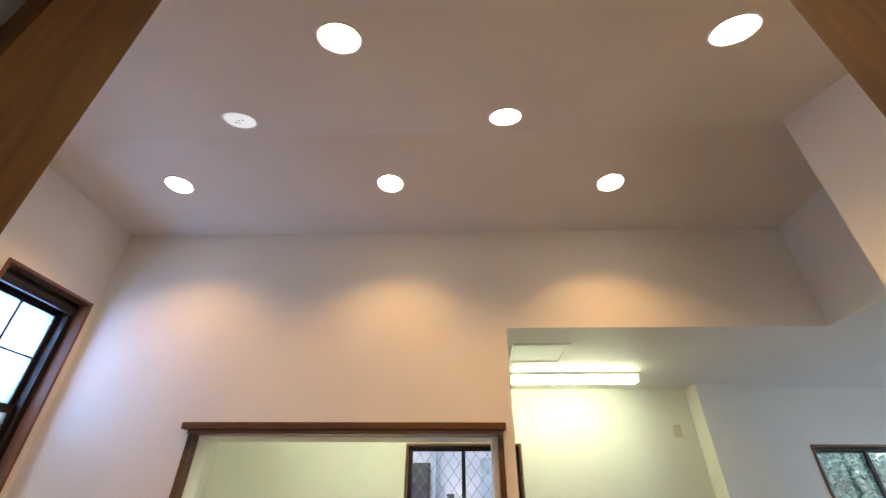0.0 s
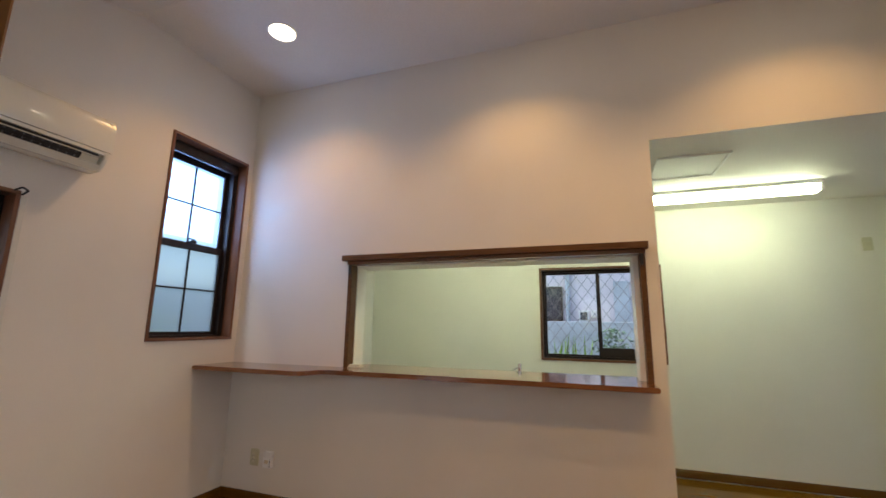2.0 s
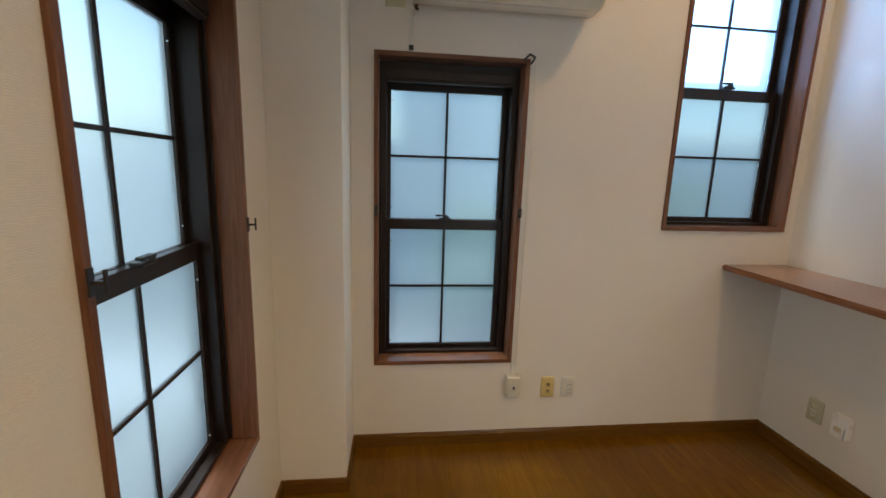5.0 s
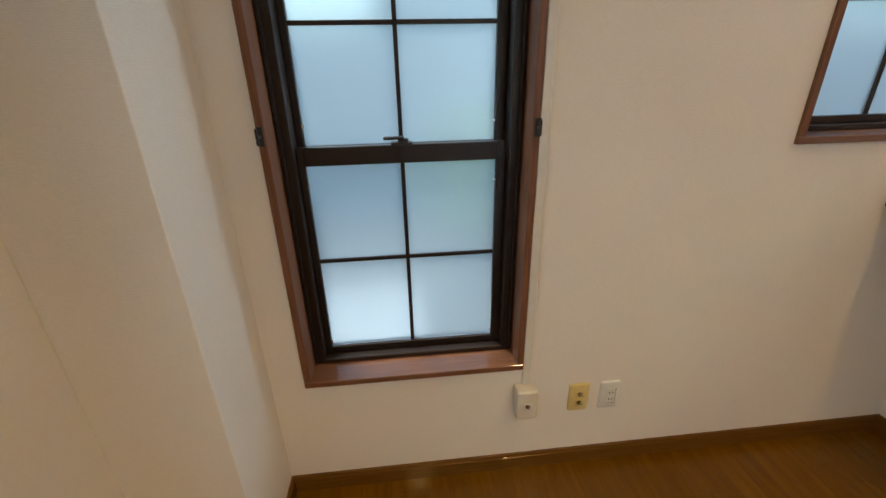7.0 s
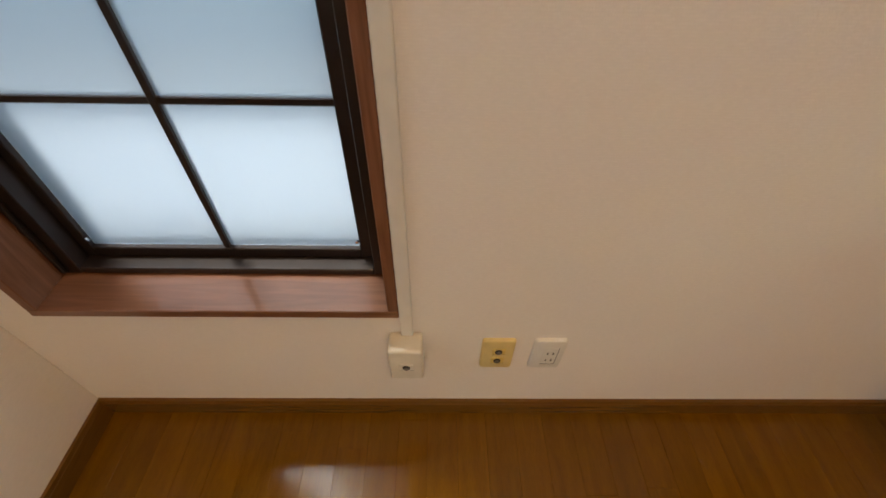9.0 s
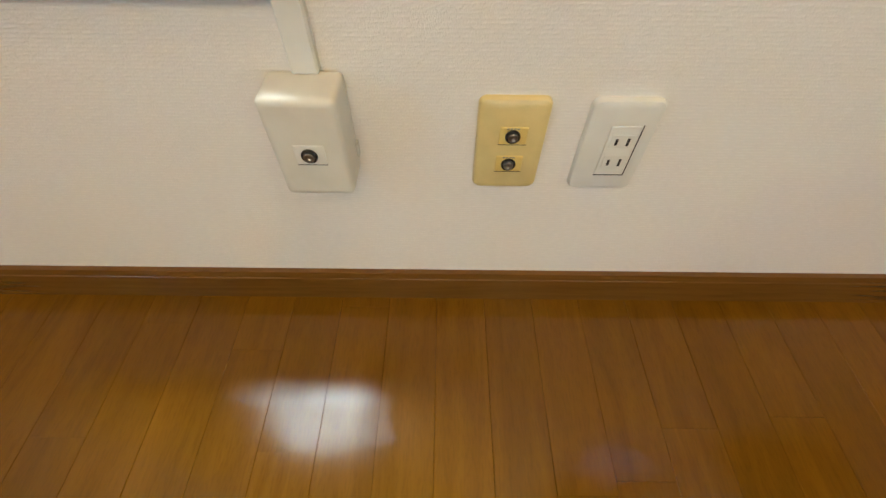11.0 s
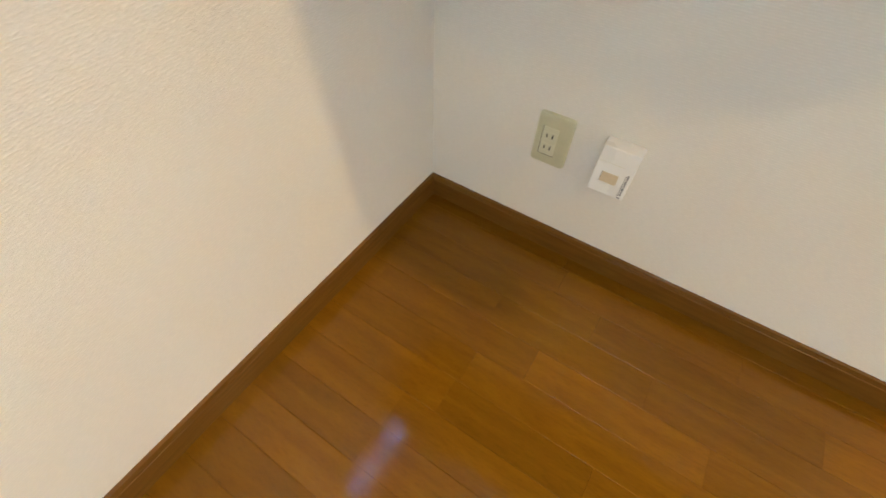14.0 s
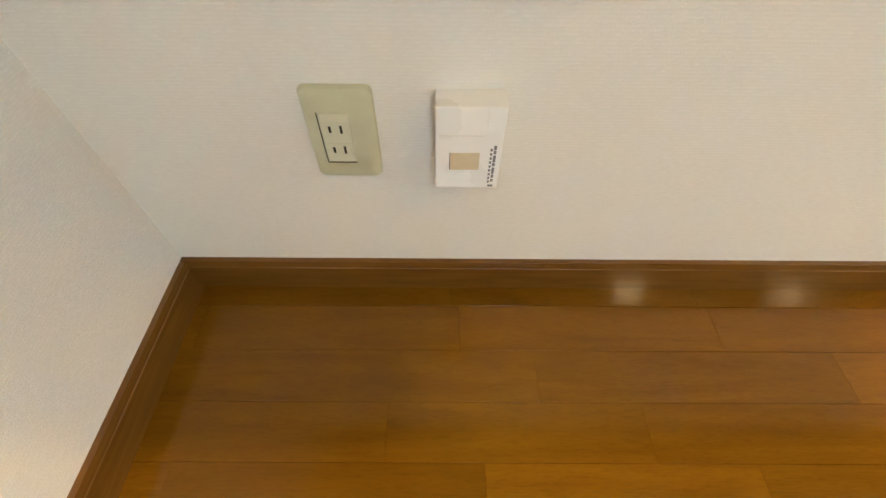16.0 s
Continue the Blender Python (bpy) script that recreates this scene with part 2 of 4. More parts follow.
DUCT_GREY = material("grey_cream_plastic", (0.62, 0.60, 0.52), 0.35, vary=0.05, scale=30, bump=0.05)
PALE = material("pale_plastic", (0.66, 0.655, 0.60), 0.35, vary=0.04, scale=30, bump=0.05)
YELLOW = material("aged_yellow_plastic", (0.64, 0.52, 0.23), 0.34, vary=0.06, scale=40, bump=0.05)
YELLOW_DEEP = material("aged_yellow_deep", (0.62, 0.47, 0.15), 0.36, vary=0.06, scale=40)
GREENISH = material("aged_green_plastic", (0.55, 0.54, 0.38), 0.36, vary=0.05, scale=40, bump=0.05)
GREEN_PALE = material("aged_green_module", (0.62, 0.61, 0.47), 0.36, vary=0.04, scale=40)
WHITE = material("white_plastic", (0.84, 0.84, 0.83), 0.28, vary=0.02, scale=20)
BEIGE = material("sticker_beige", (0.62, 0.52, 0.36), 0.55, vary=0.05, scale=60)
PALE_GREY = material("print_pale_grey", (0.42, 0.36, 0.34), 0.6)
GREY = material("print_grey", (0.16, 0.17, 0.19), 0.6)
CHROME = material("chrome", (0.75, 0.75, 0.76), 0.12, metal=1.0, vary=0.05)
STEEL = material("stainless_steel", (0.55, 0.55, 0.55), 0.3, metal=1.0, vary=0.08, scale=15)
JACK_STEEL = material("jack_dull_steel", (0.26, 0.25, 0.24), 0.34, metal=1.0, vary=0.2, scale=200)
WHITE_PAINT = material("white_paint", (0.80, 0.80, 0.77), 0.35, vary=0.03, scale=5)
DOOR_WHITE = material("door_grey_paint", (0.55, 0.56, 0.53), 0.25, vary=0.05, scale=3, coat=0.3)
REFLECTOR = material("reflector_white", (0.9, 0.9, 0.88), 0.3, vary=0.02)
FROST = glass("frosted_glass", (0.60, 0.66, 0.68), 0.30, 1.3)
CLEAR = glass("clear_glass", (0.97, 0.99, 0.98), 0.0)
BULB = glow("bulb_warm", (1.0, 0.86, 0.68), 6)
BULB_DIM = glow("bulb_dim", (0.86, 0.94, 0.96), 0.24)
TUBE = glow("tube_light", TUBE_COLOUR, TUBE_STRENGTH)
STUCCO = material("neighbour_stucco", (0.72, 0.67, 0.70), 0.85, vary=0.08, scale=2, bump=0.5, bump_scale=60)
BLOCK = material("garden_wall_concrete", (0.50, 0.56, 0.60), 0.9, vary=0.15, scale=3, bump=0.5, bump_scale=80)
FENCE = material("boundary_wall_paint", (0.62, 0.66, 0.66), 0.9, vary=0.12, scale=2, bump=0.4, bump_scale=60)
# strong sunlight on the ground is put into this near-white colour
SUNLIT_GROUND = material("sunlit_ground_pale", (0.86, 0.86, 0.84), 0.9, vary=0.06, scale=5, bump=0.3, bump_scale=90)
DARK_GLASS = material("dark_window", (0.05, 0.055, 0.07), 0.15)
EARTH = material("grey_gravel_ground", (0.30, 0.295, 0.285), 0.95, vary=0.25, scale=8, bump=0.8, bump_scale=90)
LEAF = material("leaf_green", (0.19, 0.29, 0.17), 0.5, vary=0.5, scale=9)
LEAF_TEAL = material("leaf_blue_green", (0.12, 0.26, 0.19), 0.45, vary=0.5, scale=7)
LEAF_LIGHT = material("leaf_yellow_green", (0.30, 0.46, 0.09), 0.5, vary=0.4, scale=9)
BARK = material("bark", (0.12, 0.085, 0.06), 0.9, vary=0.3, scale=20, bump=0.6)


# ---- building helpers ----
def bx(bm, x0, y0, z0, x1, y1, z1, bevel=0.0, seg=1):
    """A box between two corners, with eased edges where asked for."""
    r = bmesh.ops.create_cube(bm, size=1.0)
    vs = r["verts"]
    for v in vs:
        v.co = Vector((x0 if v.co.x < 0 else x1, y0 if v.co.y < 0 else y1, z0 if v.co.z < 0 else z1))
    if bevel:
        es = list({e for v in vs for e in v.link_edges})
        bmesh.ops.bevel(bm, geom=es, offset=bevel, segments=seg, affect="EDGES", profile=0.6)
    return bm


def box(x0, y0, z0, x1, y1, z1, bevel=0.0, seg=1):
    return bx(bmesh.new(), x0, y0, z0, x1, y1, z1, bevel, seg)


def rod(bm, a, b, r, n=10, r2=None):
    """A round bar from a to b."""
    a, b = Vector(a), Vector(b)
    d = b - a
    m = Matrix.Translation((a + b) / 2) @ d.to_track_quat("Z", "Y").to_matrix().to_4x4()
    bmesh.ops.create_cone(bm, cap_ends=True, segments=n, radius1=r, radius2=r if r2 is None else r2, depth=d.length, matrix=m)
    return bm


def mesh_of(name, bm, mat, smooth=False):
    me = bpy.data.meshes.new(name)
    bmesh.ops.recalc_face_normals(bm, faces=bm.faces)
    bm.to_mesh(me)
    bm.free()
    me.materials.append(mat)
    if smooth:
        me.shade_smooth()
        me.set_sharp_from_angle(angle=radians(35))
    return me


def part(name, bm, mat, parent, label="", smooth=False):
    """One mesh object under a thing or a part."""
    ob = new(name, mesh_of(name, bm, mat, smooth))
    ob.parent = parent
    if label:
        tagged(ob, label)
    return ob


def thing(name, label, category, m=None, group="", kind=""):
    """The empty at a thing's base, which parents its parts."""
    ob = new(name)
    ob.empty_display_size = 0.05
    if m is not None:
        ob.matrix_world = m
    return tagged(ob, label, category, group, kind)


def structure(name, bm, mat, label="", category=""):
    return tagged(new(name, mesh_of(name, bm, mat)), label, category, "", "structure")


def wall_x(bm, x0, x1, y0, y1, z0, z1, holes=()):
    """A wall along x with rectangular openings (xa, xb, za, zb)."""
    xs = sorted({x0, x1, *[h[0] for h in holes], *[h[1] for h in holes]})
    for a, b in zip(xs, xs[1:]):
        spans, z = [], z0
        for h in sorted((h for h in holes if h[0] <= a and h[1] >= b), key=lambda h: h[2]):
            spans.append((z, h[2]))
            z = h[3]
        spans.append((z, z1))
        for za, zb in spans:
            if zb - za > 1e-6:
                bx(bm, a, y0, za, b, y1, zb)
    return bm


def wall_y(bm, y0, y1, x0, x1, z0, z1, holes=()):
    """The same for a wall along y, openings (ya, yb, za, zb)."""
    tmp = wall_x(bmesh.new(), y0, y1, -x1, -x0, z0, z1, holes)
    turn = Matrix.Rotation(radians(90), 4, "Z")
    for v in tmp.verts:
        v.co = turn @ v.co
    me = bpy.data.meshes.new("tmp")
    tmp.to_mesh(me)
    tmp.free()
    bm.from_mesh(me)
    bpy.data.meshes.remove(me)
    return bm


# ---- plan ----
CEIL_Z, LOW_Z = 3.37, 2.50
SOUTH, BACK = -2.645, 1.82
N_END = 3.187
W1 = (-2.250, -1.528, 0.467, 1.983)
W2 = (-0.767, -0.060, 1.190, 2.693)
W3 = (0.586, 1.330, 0.467, 1.984)
KW = (2.278, 3.465, 0.985, 1.950)
EW = (6.370, 7.560, 0.790, 1.950)
OPEN = (1.045, 3.115, 0.975, 1.835)
DOOR = (2.404, 3.283, 0.0, 2.03)

# ---- large structure ----
structure("wall_west", wall_y(bmesh.new(), SOUTH, 0.0, -0.18, 0.0, -0.02, CEIL_Z + 0.1, [W1, W2]), PAPER,
          "white woven-texture wallpapered wall with two sash windows", "wall")
structure("wall_north", wall_x(wall_x(bmesh.new(), -0.18, N_END, 0.0, 0.15, -0.02, CEIL_Z + 0.1, [OPEN]), N_END, 5.65, 0.0, 0.15, LOW_Z, CEIL_Z + 0.1), PAPER,
          "white wallpapered wall with a serving hatch to the kitchen", "wall")
structure("wall_header", wall_y(bmesh.new(), -1.16, 0.0, 5.50, 5.65, LOW_Z, CEIL_Z + 0.1), PAPER,
          "white wallpapered drop wall above the side passage", "wall")
structure("wall_east", wall_y(bmesh.new(), SOUTH, -1.16, 4.78, 4.93, -0.02, CEIL_Z + 0.1), PAPER, "white wallpapered end wall", "wall")
structure("wall_passage", wall_x(bmesh.new(), 4.93, 8.0, -1.31, -1.16, -0.02, CEIL_Z + 0.1), PAPER, "white wallpapered passage wall", "wall")
# unseen end wall; its opening is added to let daylight into the passage
structure("wall_passage_end", wall_y(bmesh.new(), -1.31, 1.98, 8.0, 8.15, -0.02, CEIL_Z, [(-1.0, 1.5, 0.25, 2.20)]), PAPER, "plain white unseen end wall of the passage, with an opening added for daylight", "wall")
structure("wall_south", wall_x(bmesh.new(), -0.18, 4.93, SOUTH - 0.15, SOUTH, -0.02, CEIL_Z + 0.1, [W3, DOOR]), PAPER,
          "white wallpapered wall with a doorway and a sash window", "wall")
structure("pillar_corner", box(0.0, SOUTH, -0.02, 0.312, -2.357, 2.95, 0.003, 2), PAPER, "white wallpapered boxed-out corner pillar", "pillar")
structure("wall_kitchen", wall_x(bmesh.new(), 0.12, 8.15, BACK, BACK + 0.16, -0.02, LOW_Z + 0.1, [KW, EW]), KPAPER,
          "off-white wallpapered kitchen wall with sliding windows", "wall")
structure("wall_kitchen_side", wall_y(bmesh.new(), 0.15, BACK, 0.12, 0.272, -0.02, LOW_Z + 0.1), KPAPER, "off-white wallpapered kitchen side wall", "wall")
structure("pillar_kitchen", box(5.285, 1.585, -0.02, 5.80, BACK, LOW_Z, 0.003, 2), KPAPER, "off-white wallpapered pillar beside the kitchen", "pillar")

# the plain room behind the doorway; an unseen opening is added for daylight
hall = bmesh.new()
wall_x(hall, 1.3, 4.6, -4.6, -4.45, -0.02, 2.5, [(2.6, 3.3, 1.0, 2.05)])
wall_y(hall, -4.45, SOUTH - 0.15, 1.3, 1.45, -0.02, 2.5)
wall_y(hall, -4.45, SOUTH - 0.15, 4.45, 4.6, -0.02, 2.5)
structure("wall_hall", hall, PAPER, "plain white walls of the hall behind the doorway, with an unseen opening added for daylight", "wall")
structure("ceiling_hall", box(1.3, -4.6, 2.45, 4.6, SOUTH - 0.15, 2.55), CEIL, "plain white hall ceiling", "ceiling")

LAMPS = [(0.799, -0.655), (2.355, -0.628), (3.945, -0.595)]
# the southern part of the ceiling slopes down from a crease; lamps there as (x, distance along the slope)
CREASE, TILT = -1.10, 20.0
SLOPE = pose(0, CREASE, CEIL_Z, TILT, 0, 0)
SLOPE_LAMPS = [(3.126, -0.171), (1.563, -0.204), (2.340, -0.858), (4.019, -0.836)]


def holed_slab(x0, x1, y0, y1, z0, z1, spots, h):
    bm = bmesh.new()
    xs = sorted({x0, x1, *[s[0] - h for s in spots], *[s[0] + h for s in spots]})
    ys = sorted({y0, y1, *[s[1] - h for s in spots], *[s[1] + h for s in spots]})
    for a, b in zip(xs, xs[1:]):
        for c, d in zip(ys, ys[1:]):
            cx, cy = (a + b) / 2, (c + d) / 2
            if not any(abs(cx - s[0]) < h and abs(cy - s[1]) < h for s in spots):
                bx(bm, a, c, z0, b, d, z1)
    return bm


structure("ceiling_main", holed_slab(-0.18, 5.65, CREASE, 0.15, CEIL_Z, CEIL_Z + 0.02, LAMPS, 0.066), CEIL,
          "high white wallpapered ceiling with round recessed lights", "ceiling")
slope = holed_slab(-0.18, 5.65, (SOUTH - 0.15 - CREASE) / math.cos(radians(TILT)), 0.0, 0.0, 0.02, SLOPE_LAMPS, 0.066)
for v in slope.verts:
    v.co = SLOPE @ v.co
structure("ceiling_slope", slope, CEIL, "sloping white wallpapered ceiling with round recessed lights", "ceiling")
# unseen cover, added to close the room against the sky
structure("ceiling_cover", box(-0.18, SOUTH - 0.15, CEIL_Z + 0.14, 5.65, 0.15, CEIL_Z + 0.2), CEIL, "unseen cover added above the ceiling to shut out the sky", "ceiling")
low = bmesh.new()
bx(low, 0.12, 0.15, LOW_Z, 8.15, BACK + 0.16, LOW_Z + 0.08)
bx(low, 5.65, -1.31, LOW_Z, 8.15, 0.15, LOW_Z + 0.08)
structure("ceiling_kitchen", low, CEIL, "low white wallpapered kitchen ceiling", "ceiling")
base = bmesh.new()
bx(base, -0.18, SOUTH - 0.15, -0.06, 4.93, 0.15, -0.011)
bx(base, 4.93, -1.31, -0.06, 8.15, 0.15, -0.011)
bx(base, -0.18, 0.15, -0.06, 8.15, BACK + 0.16, -0.011)
bx(base, 1.3, -4.6, -0.06, 4.6, SOUTH - 0.15, -0.011)
structure("floor_base", base, JOINT, "dark joints under the floor planks", "floor")
ground = structure("ground", box(-400, -400, -0.75, 400, 400, -0.45), EARTH, "grey gravel ground around the house", "ground")


# ---- windows ----
def casing(win, w, h, depth, sill_depth, mats, th=0.021, proud=0.012):
    """Four wooden lining boards that stand a little proud of the wall."""
    side, lie = mats
    part("casing_left", box(0, -proud, th, th, depth, h - th, 0.002), side, win)
    part("casing_right", box(w - th, -proud, th, w, depth, h - th, 0.002), side, win)
    part("casing_head", box(0, -proud, h - th, w, depth, h, 0.002), lie, win)
    part("window_sill", box(0, -proud, 0, w, sill_depth, th, 0.002), lie, win)


def sash(win, name, x0, x1, z0, z1, gx0, gx1, gz0, gz1, y, bars_x, bars_z, pane_mat, t=0.028):
    """One framed sash: stiles, rails, panes between thin glazing bars."""
    bm = bmesh.new()
    bx(bm, x0, y, z0, gx0, y + t, z1, 0.002)
    bx(bm, gx1, y, z0, x1, y + t, z1, 0.002)
    bx(bm, gx0, y, z0, gx1, y + t, gz0, 0.002)
    bx(bm, gx0, y, gz1, gx1, y + t, z1, 0.002)
    s = part(name, bm, SASH, win)
    for x in bars_x:
        part("muntin", box(x - 0.006, y + 0.004, gz0, x + 0.006, y + 0.022, gz1, 0.001), SASH, s)
    for z in bars_z:
        part("muntin", box(gx0, y + 0.005, z - 0.006, gx1, y + 0.021, z + 0.006, 0.001), SASH, s)
    xs, zs = [gx0, *bars_x, gx1], [gz0, *bars_z, gz1]
    for a, b in zip(xs, xs[1:]):
        for c, d in zip(zs, zs[1:]):
            p = part("pane", box(a + 0.001, y + 0.011, c + 0.001, b - 0.001, y + 0.015, d - 0.001), pane_mat, s)
            p.visible_shadow = False
    return s


def hung_window(name, label, m, w, h, mats, screen=True, hooks=()):
    """A bronze single-hung window with frosted panes in a wooden lining. x to the right, y outward, z up from the lining's corner."""
    win = thing(name, label, "window", m, "frosted sash windows", "structure")
    casing(win, w, h, 0.088, 0.088, mats)
    f = bmesh.new()
    i, o = 0.021, 0.056
    bx(f, i, 0.083, i, o, 0.185, h - i, 0.002)
    bx(f, w - o, 0.083, i, w - i, 0.185, h - i, 0.002)
    bx(f, o, 0.083, i, w - o, 0.185, i + 0.016, 0.002)
    bx(f, o, 0.083, h - 0.06, w - o, 0.185, h - i, 0.002)
    part("window_frame", f, SASH, win)
    for x in (i + 0.004, w - i - 0.012):
        part("track", box(x, 0.072, i + 0.01, x + 0.008, 0.0825, h - 0.06, 0.001), SASH, win)
    g0, g1, mid = 0.076, w - 0.086, (0.69 / 1.516) * h
    gc = (g0 + g1) / 2
    lo = sash(win, "lower_sash", o, w - o, i + 0.016, mid + 0.053, g0, g1, 0.061, mid, 0.119, [gc], [(0.061 + mid) / 2 + 0.01], FROST)
    top = h - 0.139
    up = sash(win, "upper_sash", o, w - o, mid + 0.02, h - 0.058, g0, g1, mid + 0.053, top, 0.150, [gc], [(mid + 0.053 + top) / 2], FROST)
    la = bmesh.new()
    bx(la, gc - 0.030, 0.092, mid + 0.053, gc + 0.032, 0.126, mid + 0.063, 0.002)
    bx(la, gc - 0.010, 0.088, mid + 0.063, gc + 0.020, 0.116, mid + 0.073, 0.003)
    bx(la, gc - 0.050, 0.080, mid + 0.073, gc + 0.008, 0.100, mid + 0.081, 0.002)
    part("latch", la, BLACK, win, "black sash latch")
    for x in (g0 + 0.004, g1 - 0.004):
        for z in (0.085, mid - 0.06, mid + 0.11, top - 0.05):
            y = 0.118 if z < mid else 0.149
            part("screw", rod(bmesh.new(), (x, y - 0.002, z), (x, y + 0.003, z), 0.004, 8), CHROME, win)
    if screen:
        rr = bmesh.new()
        bx(rr, o - 0.002, 0.045, h - 0.105, w - o + 0.002, 0.0815, h - 0.062, 0.004, 2)
        bx(rr, o, 0.050, h - 0.118, w - o, 0.078, h - 0.1052, 0.002)
        part("roll_screen_box", rr, SASH, win, "brown roll-up insect screen box")
    for hx in hooks:
        hk = bmesh.new()
        hz = 0.525 * h
        bx(hk, hx - 0.007, -0.016, hz - 0.024, hx + 0.009, -0.0122, hz + 0.024, 0.001)
        bx(hk, hx - 0.003, -0.036, hz - 0.003, hx + 0.003, -0.016, hz + 0.003)
        bx(hk, hx - 0.003, -0.040, hz - 0.018, hx + 0.003, -0.0361, hz + 0.022)
        part("tassel_hook", hk, BLACK, win, "small black curtain hook")
    return win


TY = (TRIM_Z, TRIM_Y)
TX = (TRIM_Z, TRIM_X)
hung_window("window_1", "tall bronze sash window with frosted panes, closed, wooden lining", pose(0, W1[0], W1[2], 0, 0, 90), W1[1] - W1[0], W1[3] - W1[2], TY,
            hooks=(0.008, W1[1] - W1[0] - 0.008))
hung_window("window_2", "high-set bronze sash window with frosted panes, closed, above the counter", pose(0, W2[0], W2[2], 0, 0, 90), W2[1] - W2[0], W2[3] - W2[2], TY)
hung_window("window_3", "tall bronze sash window with frosted panes and curtain hooks on its lining", pose(W3[1], SOUTH, W3[2], 0, 0, 180), W3[1] - W3[0], W3[3] - W3[2], TX,
            hooks=(0.008, W3[1] - W3[0] - 0.008))

hk = bmesh.new()
rod(hk, (0.012, W1[1] - 0.03, W1[3] - 0.004), (0.045, W1[1] - 0.015, W1[3] + 0.012), 0.005, 8)
rod(hk, (0.045, W1[1] - 0.015, W1[3] + 0.012), (0.055, W1[1] + 0.006, W1[3] - 0.004), 0.005, 8)
rod(hk, (0.055, W1[1] + 0.006, W1[3] - 0.004), (0.010, W1[1] + 0.004, W1[3] - 0.02), 0.005, 8)
tagged(new("curtain_rod_hook", mesh_of("curtain_rod_hook", hk, BLACK)), "small black curtain rod hook screwed to the window lining", "hook")


def sliding_window(name, label, m, w, h, rail):
    """A bronze two-leaf sliding window in a wooden lining."""
    win = thing(name, label, "window", m, "sliding windows", "structure")
    casing(win, w, h, 0.09, 0.09, TX, th=0.022)
    f = bmesh.new()
    i, o = 0.022, 0.042
    bx(f, i, 0.085, i, o, 0.155, h - i, 0.002)
    bx(f, w - o, 0.085, i, w - i, 0.155, h - i, 0.002)
    bx(f, o, 0.085, i, w - o, 0.155, i + 0.02, 0.002)
    bx(f, o, 0.085, h - 0.042, w - o, 0.155, h - i, 0.002)
    part("window_frame", f, SASH, win)
    c = w / 2
    sash(win, "outer_sash", o, c + 0.02, 0.042, h - 0.042, o + 0.018, c - 0.012, 0.060, h - 0.062, 0.122, [], [], CLEAR, 0.024)
    sash(win, "inner_sash", c - 0.02, w - o, 0.042, h - 0.042, c + 0.014, w - o - 0.02, 0.060 + rail, h - 0.062, 0.094, [], [], CLEAR, 0.024)
    cr = bmesh.new()
    bx(cr, c - 0.012, 0.078, h * 0.45, c + 0.008, 0.0935, h * 0.45 + 0.06, 0.003)
    rod(cr, (c - 0.002, 0.074, h * 0.45 + 0.03), (c - 0.002, 0.074, h * 0.45 + 0.075), 0.006, 8)
    part("crescent_latch", cr, BLACK, win, "black crescent latch")
    return win


def grille(m, w, h, group):
    """Diamond lattice of thin flat bars outside a window."""
    g = thing("window_grille", "thin dark diamond lattice grille outside the sliding window", "grille", m, group)
    dx, dz = 0.118, 0.158
    k = dz / dx
    part("frame_bar", box(0, 0, 0, w, 0.010, 0.010), GRILLE_GREY, g)
    part("frame_bar", box(0, 0, h - 0.010, w, 0.010, h), GRILLE_GREY, g)
    part("frame_bar", box(0, 0, 0.0101, 0.010, 0.010, h - 0.0101), GRILLE_GREY, g)
    part("frame_bar", box(w - 0.010, 0, 0.0101, w, 0.010, h - 0.0101), GRILLE_GREY, g)
    for sgn in (1, -1):
        c0 = -h / k if sgn > 0 else 0.0
        n = int((w + h / k) / dx) + 1
        for j in range(n):
            c = c0 + (j + 0.5) * dx
            za, zb = 0.008, h - 0.008
            xa, xb = c + sgn * za / k, c + sgn * zb / k
            lo, hi = 0.006, w - 0.006
            if max(xa, xb) <= lo or min(xa, xb) >= hi:
                continue
            if xa < lo or xa > hi:
                q = lo if xa < lo else hi
                za, xa = (q - c) * k * sgn, q
            if xb < lo or xb > hi:
                q = lo if xb < lo else hi
                zb, xb = (q - c) * k * sgn, q
            if abs(zb - za) < 0.02:
                continue
            y = 0.0035 if sgn > 0 else 0.0070
            part("lattice_bar", rod(bmesh.new(), (xa, y, za), (xb, y, zb), 0.0028, 6), GRILLE_GREY, g)
    return g


sliding_window("window_4", "bronze sliding window above the sink with clear panes, closed", pose(KW[0], BACK, KW[2]), KW[1] - KW[0], KW[3] - KW[2], 0.075)
sliding_window("window_5", "bronze sliding window with clear panes in the passage, closed", pose(EW[0], BACK, EW[2]), EW[1] - EW[0], EW[3] - EW[2], 0.0)
# window_6 is out of view, added to light the passage
sliding_window("window_6", "unseen bronze sliding window with clear panes, added at the passage end for daylight", pose(8.0, 1.5, 0.25, 0, 0, -90), 2.50, 1.95, 0.0)
grille(pose(KW[0] + 0.01, BACK + 0.165, KW[2] + 0.02), KW[1] - KW[0] - 0.02, KW[3] - KW[2] - 0.04, "window grilles")
grille(pose(EW[0] + 0.01, BACK + 0.165, EW[2] + 0.02), EW[1] - EW[0] - 0.02, EW[3] - EW[2] - 0.04, "window grilles")

# ---- doorway ----
door = thing("door_1", "open doorway lined with dark brown wooden jambs", "doorway", None, "", "structure")
part("jamb_left", box(DOOR[0], SOUTH - 0.075, 0.0, DOOR[0] + 0.026, SOUTH + 0.012, DOOR[3] - 0.026, 0.002), DOORWOOD, door)
